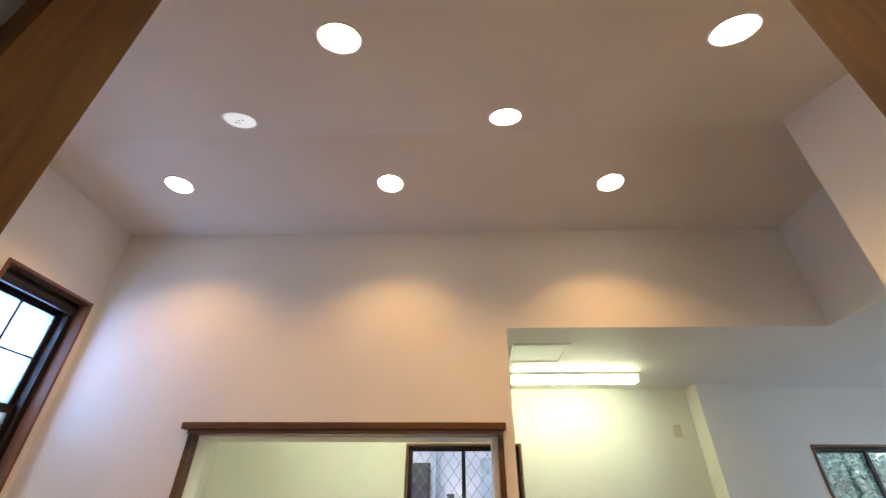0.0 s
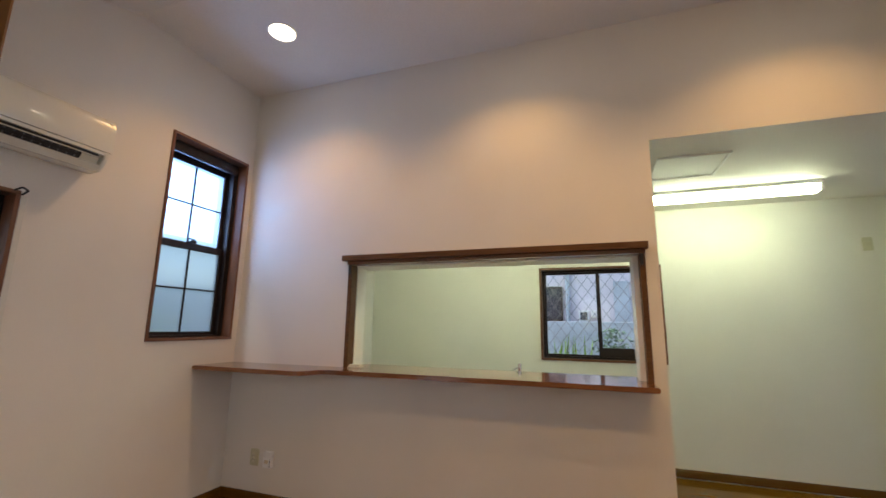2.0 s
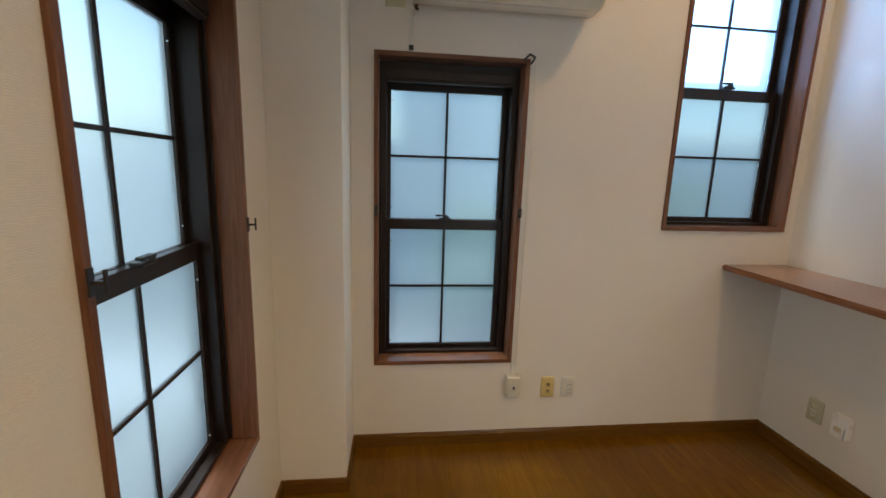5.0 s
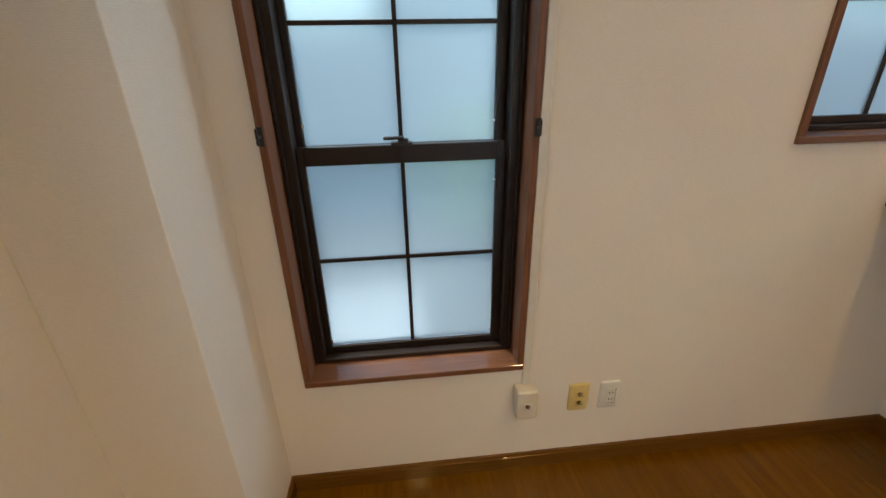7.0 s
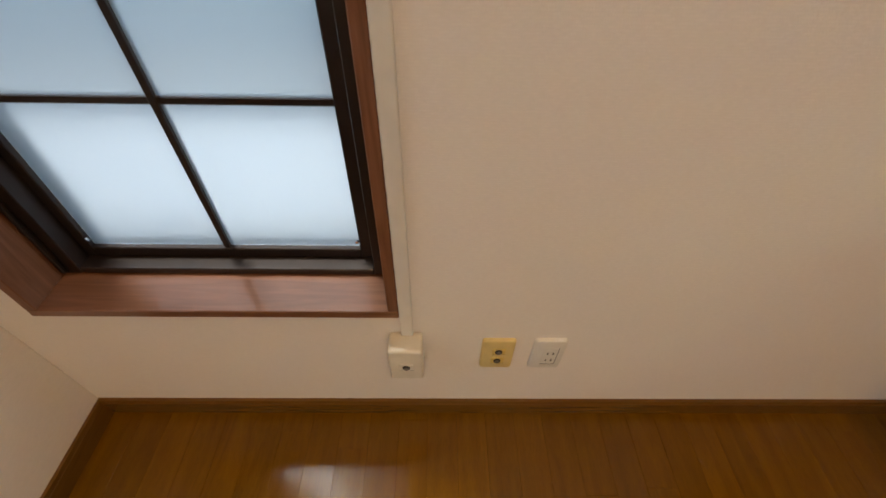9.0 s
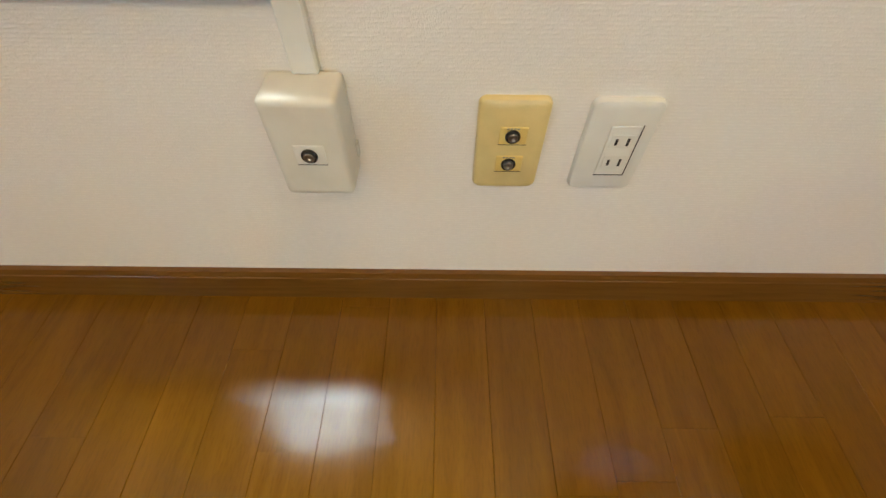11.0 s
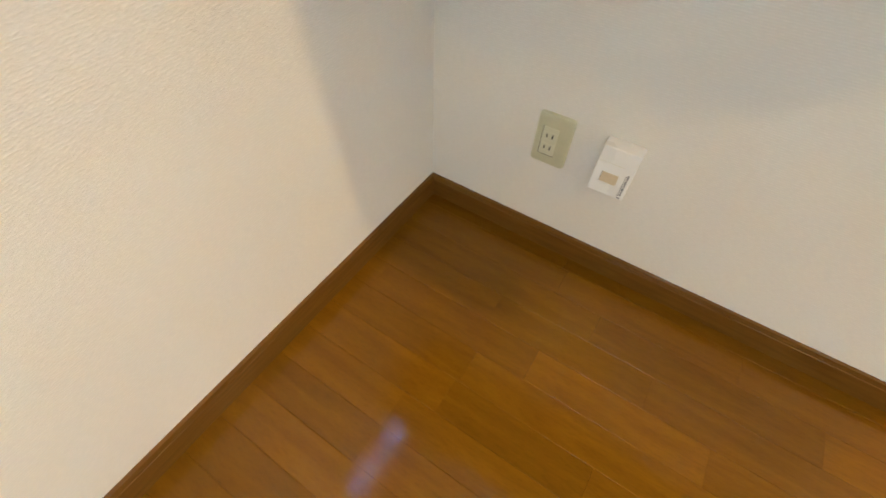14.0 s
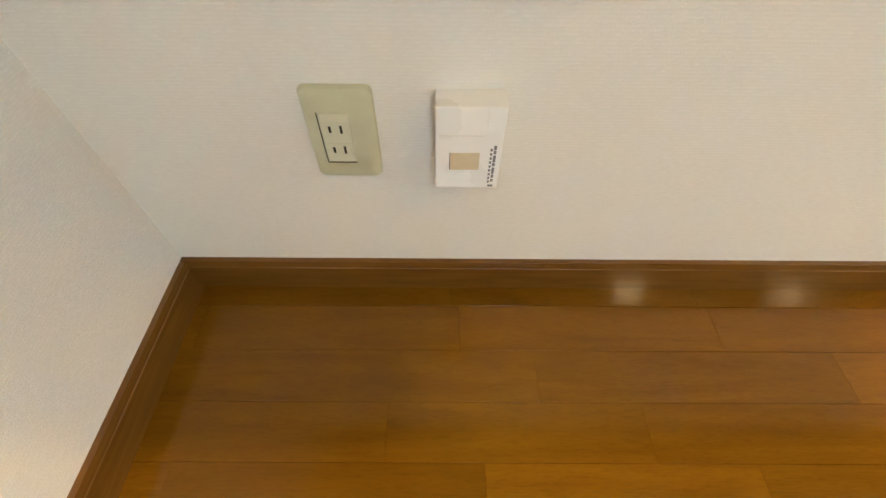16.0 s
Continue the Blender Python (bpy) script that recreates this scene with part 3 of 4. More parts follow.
part("jamb_right", box(DOOR[1] - 0.026, SOUTH - 0.155, 0.0, DOOR[1], SOUTH + 0.012, DOOR[3] - 0.026, 0.002), DOORWOOD, door)
part("door_head", box(DOOR[0], SOUTH - 0.155, DOOR[3] - 0.026, DOOR[1], SOUTH + 0.012, DOOR[3], 0.002), TRIM_X, door)
leaf = thing("door_leaf", "open pale grey glossy door leaf standing against the hall", "door", pose(DOOR[0] - 0.012, SOUTH - 0.160, 0.006))
part("panel", box(-0.036, -0.80, 0, 0.0, 0.0, 1.995, 0.002), DOOR_WHITE, leaf)
kn = rod(bmesh.new(), (0.0, -0.74, 1.0), (0.05, -0.74, 1.0), 0.010, 12)
rod(kn, (0.045, -0.75, 1.0), (0.045, -0.63, 1.0), 0.009, 12)
part("handle", kn, CHROME, leaf, "chrome lever handle", True)


# ---- baseboards ----
def board(name, a, b, inward, mat):
    """A baseboard from a to b on the floor, with a small stepped top; inward points into the room."""
    a, b, inward = Vector((*a, 0)), Vector((*b, 0)), Vector((*inward, 0))
    up = Vector((0, 0, 1))
    prof = [(0.0, 0.0), (0.011, 0.0), (0.011, 0.0555), (0.0095, 0.057), (0.0095, 0.060), (0.0105, 0.0615), (0.0085, 0.070), (0.0, 0.070)]
    bm = bmesh.new()
    rings = [[bm.verts.new(p + inward * u + up * v) for u, v in prof] for p in (a, b)]
    k = len(prof)
    for j in range(k):
        bm.faces.new((rings[0][j], rings[0][(j + 1) % k], rings[1][(j + 1) % k], rings[1][j]))
    bm.faces.new(rings[0])
    bm.faces.new(rings[1])
    return structure(name, bm, mat, "brown wooden baseboard with a stepped top edge", "baseboard")


board("baseboard_west", (0, -2.357), (0, -0.0112), (1, 0), BASE_Y)
board("baseboard_north", (0.0, 0), (N_END, 0), (0, -1), BASE_X)
board("baseboard_north_end", (N_END, -0.011), (N_END, 0.15), (1, 0), BASE_Y)
board("baseboard_pillar", (0.0112, -2.357), (0.323, -2.357), (0, 1), BASE_X)
board("baseboard_pillar_side", (0.312, SOUTH + 0.0112), (0.312, -2.3572), (1, 0), BASE_Y)
board("baseboard_south", (0.312, SOUTH), (DOOR[0], SOUTH), (0, 1), BASE_X)
board("baseboard_south_east", (DOOR[1], SOUTH), (4.78, SOUTH), (0, 1), BASE_X)
board("baseboard_east", (4.78, SOUTH + 0.0112), (4.78, -1.16), (-1, 0), BASE_Y)
board("baseboard_kitchen", (0.272, BACK), (5.285, BACK), (0, -1), BASE_X)
board("baseboard_pillar_kitchen", (5.285, BACK - 0.0112), (5.285, 1.574), (-1, 0), BASE_Y)
board("baseboard_pillar_front", (5.285, 1.585), (5.811, 1.585), (0, -1), BASE_X)
board("baseboard_passage", (5.80, BACK), (8.0, BACK), (0, -1), BASE_X)

# ---- serving hatch and counter ----
hatch = thing("serving_hatch", "serving hatch framed in brown wood with white inner lining", "hatch", None, "", "structure")
part("lintel", box(1.012, -0.062, 1.796, 3.132, 0.02, 1.838, 0.004, 2), LINTEL, hatch, "thick brown wooden lintel shelf")
part("lintel_strip", box(1.045, -0.030, 1.770, 3.115, 0.06, 1.7955, 0.002), TRIM_X, hatch)
part("jamb", box(1.045, -0.012, 1.0095, 1.078, 0.07, 1.7695, 0.002), LINTEL, hatch)
part("jamb", box(3.082, -0.012, 1.0095, 3.115, 0.07, 1.7695, 0.002), LINTEL, hatch)
part("inner_jamb", box(1.0451, 0.0705, 1.0095, 1.082, 0.205, 1.7605, 0.002), WHITE_PAINT, hatch, "white painted inner lining")
part("inner_jamb", box(3.050, 0.0705, 1.0095, 3.1149, 0.272, 1.7605, 0.002), WHITE_PAINT, hatch, "white painted inner lining")
part("inner_head", box(1.0452, 0.0605, 1.761, 3.1148, 0.272, 1.8349, 0.002), WHITE_PAINT, hatch, "white painted inner lining")
part("shutter_catch", box(3.042, 0.18, 1.13, 3.0495, 0.215, 1.26, 0.002), WHITE, hatch, "small white plastic catch plate")
# small black blocks at the top of both jambs
for x in (1.066, 3.094):
    part("corner_block", box(x - 0.010, -0.028, 1.70, x + 0.010, -0.0125, 1.769, 0.002), BLACK, hatch, "small black block at the hatch's upper corner")

top = bmesh.new()
zt, zb = 1.009, 0.979
ring = [(0.001, -0.001), (0.001, -0.383), (0.90, -0.383), (0.93, -0.379), (0.950, -0.366), (0.962, -0.345), (0.985, -0.262), (1.000, -0.236), (1.022, -0.219), (1.055, -0.212), (3.118, -0.208), (3.118, -0.001), (3.1135, -0.001), (3.1135, 0.33), (1.0465, 0.33), (1.0465, -0.001)]
lo = [top.verts.new((x, y, zb)) for x, y in ring]
hi = [top.verts.new((x, y, zt)) for x, y in ring]
top.faces.new(lo)
top.faces.new(hi)
for j in range(len(ring)):
    k = (j + 1) % len(ring)
    top.faces.new((lo[j], lo[k], hi[k], hi[j]))
bmesh.ops.bevel(top, geom=[e for e in top.edges if abs(e.verts[0].co.z - e.verts[1].co.z) < 1e-6], offset=0.005, segments=2, affect="EDGES")
counter = thing("counter", "glossy reddish-brown wooden counter with a stepped front edge", "counter")
part("front_shelf", top, COUNTER, counter)

# ---- kitchen behind the hatch ----
unit = thing("sink_unit", "plain kitchen sink unit with a steel worktop below the hatch", "kitchen unit")
part("cabinet_body", box(0.30, 0.17, 0.0, 3.10, 0.80, 0.80, 0.003), WHITE_PAINT, unit)
part("worktop", box(0.28, 0.152, 0.80, 3.12, 0.83, 0.84, 0.006, 2), STEEL, unit, "stainless steel worktop")
fc = thing("faucet", "chrome single-lever kitchen faucet with a slanting spout", "faucet", pose(2.268, 0.45, 0.84))
part("faucet_body", rod(rod(bmesh.new(), (0, 0, 0), (0, 0, 0.012), 0.028, 20), (0, 0, 0.012), (0, 0, 0.200), 0.014, 20), CHROME, fc, smooth=True)
part("spout", rod(rod(bmesh.new(), (0, 0, 0.195), (-0.105, 0.09, 0.118), 0.009, 14), (-0.105, 0.09, 0.121), (-0.105, 0.09, 0.100), 0.011, 14), CHROME, fc, smooth=True)
part("lever", rod(rod(bmesh.new(), (0, 0, 0.200), (0, 0, 0.210), 0.016, 18), (0, 0, 0.206), (-0.01, 0.06, 0.212), 0.005, 10), CHROME, fc, smooth=True)
sp = thing("soap_dish", "small cream soap dish on the counter by the hatch jamb", "dish", pose(1.125, 0.03, 1.009))
part("tray", box(-0.055, -0.03, 0.0, 0.055, 0.03, 0.012, 0.005, 2), CREAM, sp)
part("bar", box(-0.045, -0.023, 0.0122, 0.045, 0.023, 0.022, 0.005, 2), CREAM, sp)


def batten(x, y):
    """A fluorescent batten 1.25 m long under the kitchen ceiling."""
    tube = thing("tube_light", "fluorescent batten light with glowing acrylic cover, lit", "ceiling light", pose(x, y, LOW_Z), "kitchen battens")
    part("housing", box(0.0, -0.075, -0.028, 1.245, 0.075, 0.0, 0.005, 2), WHITE_PAINT, tube)
    for e in (0.0, 1.223):
        part("end_cap", box(e, -0.060, -0.088, e + 0.022, 0.060, -0.0282, 0.005, 2), WHITE, tube)
    part("cover", box(0.0222, -0.056, -0.084, 1.2228, 0.056, -0.0284, 0.014, 3), TUBE, tube, "glowing acrylic cover")


batten(3.325, 1.235)
# second batten is unseen, added to light the wall behind the hatch
batten(1.30, 0.62)
hp = thing("ceiling_hatch", "square white ceiling access hatch with a slim frame", "access hatch", pose(3.505, 0.565, LOW_Z), "", "structure")
fr = bmesh.new()
a = 0.228
bx(fr, -a, -a, -0.016, a, -a + 0.02, 0, 0.002)
bx(fr, -a, a - 0.02, -0.016, a, a, 0, 0.002)
bx(fr, -a, -a + 0.02, -0.016, -a + 0.02, a - 0.02, 0, 0.002)
bx(fr, a - 0.02, -a + 0.02, -0.016, a, a - 0.02, 0, 0.002)
part("hatch_frame", fr, WHITE_PAINT, hp)
part("hatch_panel", box(-a + 0.022, -a + 0.022, -0.010, a - 0.022, a - 0.022, 0), WHITE_PAINT, hp)


# ---- recessed lights ----
def ring_mesh(r_in, r_out, z0, z1, n=40):
    bm = bmesh.new()
    prof = [(r_out, z1), (r_out, z0 + 0.002), (r_out - 0.004, z0), (r_in + 0.003, z0), (r_in, z0 + 0.003), (r_in, z1)]
    rings = [[bm.verts.new((r * math.cos(2 * math.pi * k / n), r * math.sin(2 * math.pi * k / n), z)) for r, z in prof] for k in range(n)]
    for k in range(n):
        for j in range(len(prof) - 1):
            bm.faces.new((rings[k][j], rings[k][j + 1], rings[(k + 1) % n][j + 1], rings[(k + 1) % n][j]))
    return bm


def lathe(prof, n=28):
    bm = bmesh.new()
    rings = [[bm.verts.new((r * math.cos(2 * math.pi * k / n), r * math.sin(2 * math.pi * k / n), z)) for r, z in prof] for k in range(n)]
    for k in range(n):
        for j in range(len(prof) - 1):
            bm.faces.new((rings[k][j], rings[k][j + 1], rings[(k + 1) % n][j + 1], rings[(k + 1) % n][j]))
    bmesh.ops.remove_doubles(bm, verts=bm.verts, dist=1e-5)
    return bm


def downlight(m, lit, k=1.0):
    d = thing("downlight", "round white recessed ceiling light, lit warm" if lit else "round white recessed ceiling light with a dim bulb", "downlight", m, "recessed ceiling lights")
    part("trim_ring", ring_mesh(0.090 * k, 0.103 * k, -0.006, 0.0), WHITE, d, smooth=True)
    part("reflector", lathe([(0.0910 * k, -0.0012), (0.065, -0.0004), (0.060, 0.07), (0.0, 0.10)]), REFLECTOR, d, smooth=True)
    prof = [(0.030, 0.050), (0.060, 0.010), (0.080 * k, -0.0022), (0.086 * k, -0.0040), (0.070 * k, -0.0075), (0.0, -0.0095)]
    part("bulb", lathe(prof), BULB if lit else BULB_DIM, d, "glowing bulb" if lit else "pale dim bulb", True)
    if not lit:
        for dx, dy, w in ((-0.03, 0.01, 0.022), (0.0, -0.012, 0.016), (0.026, -0.016, 0.012), (-0.012, 0.022, 0.010)):
            part("print_mark", box(dx - w / 2, dy - 0.004, -0.0105, dx + w / 2, dy + 0.004, -0.0085), PALE_GREY, d)
    if lit:
        ld = bpy.data.lights.new("downlight_beam", "SPOT")
        ld.energy, ld.color, ld.spot_size, ld.spot_blend, ld.shadow_soft_size = SPOT_WATTS, SPOT_COLOUR, radians(126), 0.75, 0.06
        lo = new("downlight_beam", ld)
        at = m @ Vector((0, 0, -0.055))
        lo.matrix_world = look(at, at - Vector((0, 0, 3)))


for x, y in LAMPS:
    downlight(pose(x, y, CEIL_Z), True)
for k, (x, y) in enumerate(SLOPE_LAMPS):
    downlight(SLOPE @ pose(x, y, 0), k != 1)

# ---- air conditioner ----
ac = thing("air_conditioner", "off-white wall-mounted air conditioner with a dark outlet slot", "air conditioner", pose(0, -2.085, 2.165))
L = 0.820


def extrude_y(prof, y0, y1, bevel=0.0):
    bm = bmesh.new()
    r0 = [bm.verts.new((x, y0, z)) for x, z in prof]
    r1 = [bm.verts.new((x, y1, z)) for x, z in prof]
    bm.faces.new(r0)
    bm.faces.new(r1)
    for j in range(len(prof)):
        k = (j + 1) % len(prof)
        bm.faces.new((r0[j], r0[k], r1[k], r1[j]))
    if bevel:
        bmesh.ops.bevel(bm, geom=[e for e in bm.edges if abs(e.verts[0].co.y - e.verts[1].co.y) < 1e-6], offset=bevel, segments=2, affect="EDGES")
    return bm


part("body", extrude_y([(0.0, 0.015), (0.060, 0.0), (0.120, 0.004), (0.128, 0.030), (0.150, 0.075), (0.178, 0.088), (0.178, 0.285), (0.165, 0.305), (0.0, 0.305)], 0.006, L - 0.006, 0.003), AC_WHITE, ac, smooth=True)
part("side_cap", extrude_y([(0.0, 0.013), (0.06, -0.002), (0.150, 0.004), (0.185, 0.045), (0.198, 0.090), (0.199, 0.285), (0.183, 0.308), (0.0, 0.308)], 0.0, 0.022, 0.004), AC_WHITE, ac, smooth=True)
part("side_cap", extrude_y([(0.0, 0.013), (0.06, -0.002), (0.150, 0.004), (0.185, 0.045), (0.198, 0.090), (0.199, 0.285), (0.183, 0.308), (0.0, 0.308)], L - 0.022, L, 0.004), AC_WHITE, ac, smooth=True)
part("front_panel", extrude_y([(0.1785, 0.112), (0.203, 0.109), (0.2085, 0.130), (0.2100, 0.160), (0.2090, 0.200), (0.2055, 0.240), (0.1985, 0.275), (0.190, 0.298), (0.1785, 0.309)], -0.003, L + 0.013, 0.002), AC_WHITE, ac, smooth=True)
part("lower_lip", extrude_y([(0.1785, 0.089), (0.199, 0.087), (0.2018, 0.105), (0.1785, 0.110)], 0.023, L - 0.023), AC_WHITE, ac)
part("chin", extrude_y([(0.110, 0.001), (0.140, -0.001), (0.160, 0.012), (0.173, 0.030), (0.168, 0.034), (0.125, 0.032)], 0.023, L - 0.023), AC_WHITE, ac, smooth=True)
part("outlet_slot", extrude_y([(0.150, 0.033), (0.165, 0.033), (0.1915, 0.078), (0.180, 0.0885)], 0.045, L - 0.045), AC_DARK, ac, "dark air outlet slot")
part("flap", extrude_y([(0.178, 0.044), (0.183, 0.043), (0.1900, 0.056), (0.186, 0.058)], 0.05, L - 0.13), AC_DARK, ac, "dark swing flap, half open")
part("flap_rod", extrude_y([(0.188, 0.067), (0.1935, 0.066), (0.1955, 0.071), (0.190, 0.072)], 0.050, L - 0.050), AC_WHITE, ac)
part("slot_end_plate", extrude_y([(0.168, 0.034), (0.173, 0.033), (0.1935, 0.064), (0.188, 0.066)], L - 0.128, L - 0.048), CREAM, ac, "cream closed part of the slot")
for k in range(17):
    y = 0.065 + k * (L - 0.22) / 16
    part("vane", extrude_y([(0.169, 0.036), (0.174, 0.035), (0.1945, 0.068), (0.188, 0.070)], y, y + 0.004), GREY, ac)
part("badge", box(0.2015, 0.040, 0.094, 0.2028, 0.105, 0.0995), GREY, ac, "small grey maker's badge")
part("drain_stub", rod(rod(bmesh.new(), (0.03, 0.018, 0.012), (0.045, 0.018, -0.012), 0.008, 10), (0.045, 0.018, -0.012), (0.045, 0.028, -0.020), 0.006, 10), BLACK, ac)

cable = thing("power_cable", "thin white cable from the air conditioner to the window lining", "cable")
part("cord", rod(bmesh.new(), (0.006, -2.085, 2.155), (0.006, -2.085, 2.010), 0.006, 10), PALE, cable)
part("clip", box(0.0, -2.096, 1.990, 0.014, -2.074, 2.010, 0.002), BLACK, cable)


# ---- wall plates ----
def plate(name, label, category, m, mat, w=0.074, h=0.119, t=0.009):
    """A cover plate with rounded, tapering edges; x right, y out of the wall, z up, origin at its middle."""
    p = thing(name, label, category, m, "wall plates")
    bm = bmesh.new()
    n, rad = 5, 0.008
    def outline(ww, hh, r, y):
        pts = []
        for cx, cz, a0 in ((ww / 2 - r, hh / 2 - r, 0), (-ww / 2 + r, hh / 2 - r, 90), (-ww / 2 + r, -hh / 2 + r, 180), (ww / 2 - r, -hh / 2 + r, 270)):
            for q in range(n + 1):
                a = radians(a0 + 90 * q / n)
                pts.append(bm.verts.new((cx + r * math.cos(a), y, cz + r * math.sin(a))))
        return pts
    rings = [outline(w, h, rad, 0.0), outline(w, h, rad, t * 0.45), outline(w - 0.003, h - 0.003, rad, t * 0.8), outline(w - 0.010, h - 0.010, rad, t)]
    for r0, r1 in zip(rings, rings[1:]):
        for j in range(len(r0)):
            k = (j + 1) % len(r0)
            bm.faces.new((r0[j], r0[k], r1[k], r1[j]))
    bm.faces.new(rings[-1])
    bm.faces.new(rings[0])
    part("cover", bm, mat, p, smooth=True)
    return p


def socket(p, t, mat, ox=0.006, oz=-0.002, side=1):
    """A double two-slot socket module; side tells on which edge its open joint shows."""
    part("socket_module", box(ox - 0.0165, t - 0.004, oz - 0.033, ox + 0.0165, t + 0.0012, oz + 0.033, 0.001), mat, p)
    part("shadow_gap", box(ox + side * 0.0174 - 0.0004, t - 0.002, oz - 0.034, ox + side * 0.0174 + 0.0004, t + 0.0007, oz + 0.034), BLACK, p)
    part("shadow_gap", box(ox - 0.0168, t - 0.002, oz - 0.0343, ox + 0.0168, t + 0.0007, oz - 0.0336), BLACK, p)
    for dz in (0.014, -0.014):
        part("socket_face", box(ox - 0.0135, t + 0.0012, oz + dz - 0.009, ox + 0.0125, t + 0.0022, oz + dz + 0.009, 0.0006), mat, p)
        for dx, hh in ((-0.0065, 0.0050), (0.0060, 0.0040)):
            part("slot", box(ox + dx - 0.0014, t + 0.0015, oz + dz - hh, ox + dx + 0.0014, t + 0.0026, oz + dz + hh), BLACK, p)


def jack(p, t, ox, oz, mat, s=0.011):
    """A coaxial antenna jack on a square module."""
    part("jack_module", box(ox - 0.0165, t - 0.003, oz - s, ox + 0.0135, t + 0.0016, oz + s, 0.0008), mat, p)
    part("shadow_gap", box(ox - 0.0165, t - 0.002, oz - s - 0.0008, ox + 0.0135, t + 0.0010, oz - s - 0.0001), BLACK, p)
    out = Matrix.Translation((ox - 0.001, t + 0.0012, oz)) @ Matrix.Rotation(radians(-90), 4, "X")
    rim = lathe([(0.0082, 0.0), (0.0080, 0.0022), (0.0070, 0.0026), (0.0062, 0.0008), (0.0, 0.0006)], 24)
    rim.transform(out)
    part("jack_rim", rim, BLACK, p, smooth=True)
    plug = lathe([(0.0056, 0.0007), (0.0055, 0.0040), (0.0047, 0.0048), (0.0030, 0.0045), (0.0016, 0.0030), (0.0, 0.0030)], 24)
    plug.transform(out)
    part("jack_plug", plug, JACK_STEEL, p, smooth=True)


WEST = Matrix.Rotation(radians(-90), 4, "Z")
NORTH = Matrix.Rotation(radians(180), 4, "Z")


def on_west(y, z):
    return Matrix.Translation((0, y, z)) @ WEST


def on_north(x, z, y=0.0):
    return Matrix.Translation((x, y, z)) @ NORTH


jk = plate("antenna_plate", "yellowed plastic antenna outlet plate with two jacks", "outlet", on_west(-1.314, 0.3175), YELLOW)
jack(jk, 0.009, 0.0, 0.017, YELLOW_DEEP)
jack(jk, 0.009, 0.0, -0.021, YELLOW_DEEP)
for oz in (0.017, -0.021):
    for q in range(4):
        part("lettering", box(-0.007 + q * 0.0035, 0.0106, oz + 0.0088, -0.0045 + q * 0.0035, 0.0109, oz + 0.0102), GREY, jk)
so = plate("power_outlet", "pale cream double power outlet above the baseboard", "outlet", on_west(-1.200, 0.317), PALE)
socket(so, 0.009, PALE, ox=-0.004, side=-1)
so2 = plate("power_outlet", "aged greenish-cream double power outlet under the counter", "outlet", on_north(0.304, 0.313), GREENISH, w=0.078, h=0.121)
socket(so2, 0.009, GREEN_PALE, ox=0.006)

jb = thing("junction_box", "cream surface-mounted antenna box fed by a cable duct", "junction box", on_west(-1.518, 0.345))
part("box_body", box(-0.037, 0.0, -0.059, 0.036, 0.052, 0.057, 0.008, 4), DUCT_GREY, jb, smooth=True)
jack(jb, 0.052, 0.000, -0.003, PALE, 0.0115)
part("knockout", box(-0.0395, 0.004, -0.040, -0.0371, 0.014, -0.020, 0.002), DUCT_GREY, jb)
dc = thing("cable_duct", "slim white plastic cable duct running up beside the window", "cable duct", on_west(-1.5145, 0.402))
part("duct", box(-0.0130, 0.0, 0.0, 0.0130, 0.012, 1.555, 0.002), PALE, dc)

rt = thing("optical_outlet", "white surface-mounted optical fibre outlet with a printed label", "outlet", on_north(0.4455, 0.314))
part("case", box(-0.0365, 0.0, -0.055, 0.0365, 0.033, 0.055, 0.002, 2), WHITE, rt)
part("shutter", box(-0.0368, 0.004, 0.026, -0.0175, 0.0336, 0.0553, 0.001), WHITE, rt)
part("lid_seam", box(-0.0165, 0.0332, 0.0205, 0.034, 0.0334, 0.0210), CREAM, rt)
part("sticker", box(-0.0125, 0.0332, -0.026, 0.020, 0.0335, -0.002), BEIGE, rt, "beige paper sticker")
part("sticker_edge", box(0.0202, 0.0332, -0.026, 0.0209, 0.0335, -0.002), BLACK, rt)
for q in range(9):
    part("lettering", box(-0.0305, 0.0332, -0.044 + q * 0.0058, -0.0275, 0.0334, -0.0400 + q * 0.0058 + (q % 3) * 0.0008), GREY, rt)
    part("lettering", box(-0.0262, 0.0332, -0.046 + q * 0.0058, -0.0238, 0.0334, -0.0425 + q * 0.0058), GREY, rt)
part("mark", box(-0.031, 0.0332, -0.052, -0.025, 0.0334, -0.049), GREY, rt)

sw = plate("fan_switch", "aged cream wall switch plate on the kitchen wall", "switch", on_north(5.095, 2.075, BACK), GREENISH)
part("rocker", box(-0.011, 0.008, -0.022, 0.011, 0.0125, 0.022, 0.001), GREENISH, sw)
sw2 = plate("light_switch", "pale cream light switch plate on the pillar", "switch", on_north(5.41, 1.336, 1.585), PALE)
part("rocker", box(-0.012, 0.008, -0.022, 0.012, 0.0125, 0.022, 0.001), PALE, sw2)
ap = plate("aircon_outlet", "cream single power outlet beside the air conditioner", "outlet", on_west(-2.158, 2.224), GREENISH, w=0.090)
pg = rod(bmesh.new(), (0, 0.009, 0), (0, 0.030, 0), 0.016, 16)
bx(pg, -0.008, 0.012, -0.034, 0.008, 0.026, -0.01, 0.003)
part("plug", pg, CREAM, ap, "cream round plug")

# ---- outside ----
house = thing("neighbour_house", "pale pinkish stucco house seen through the kitchen window", "house", pose(0, 5.3, -0.45))
part("house_wall", box(-3.0, 0.0, 0.0, 4.9, 4.0, 4.6), STUCCO, house)
part("roof", box(-3.3, -0.4, 4.6, 5.2, 4.3, 4.8), BLOCK, house)
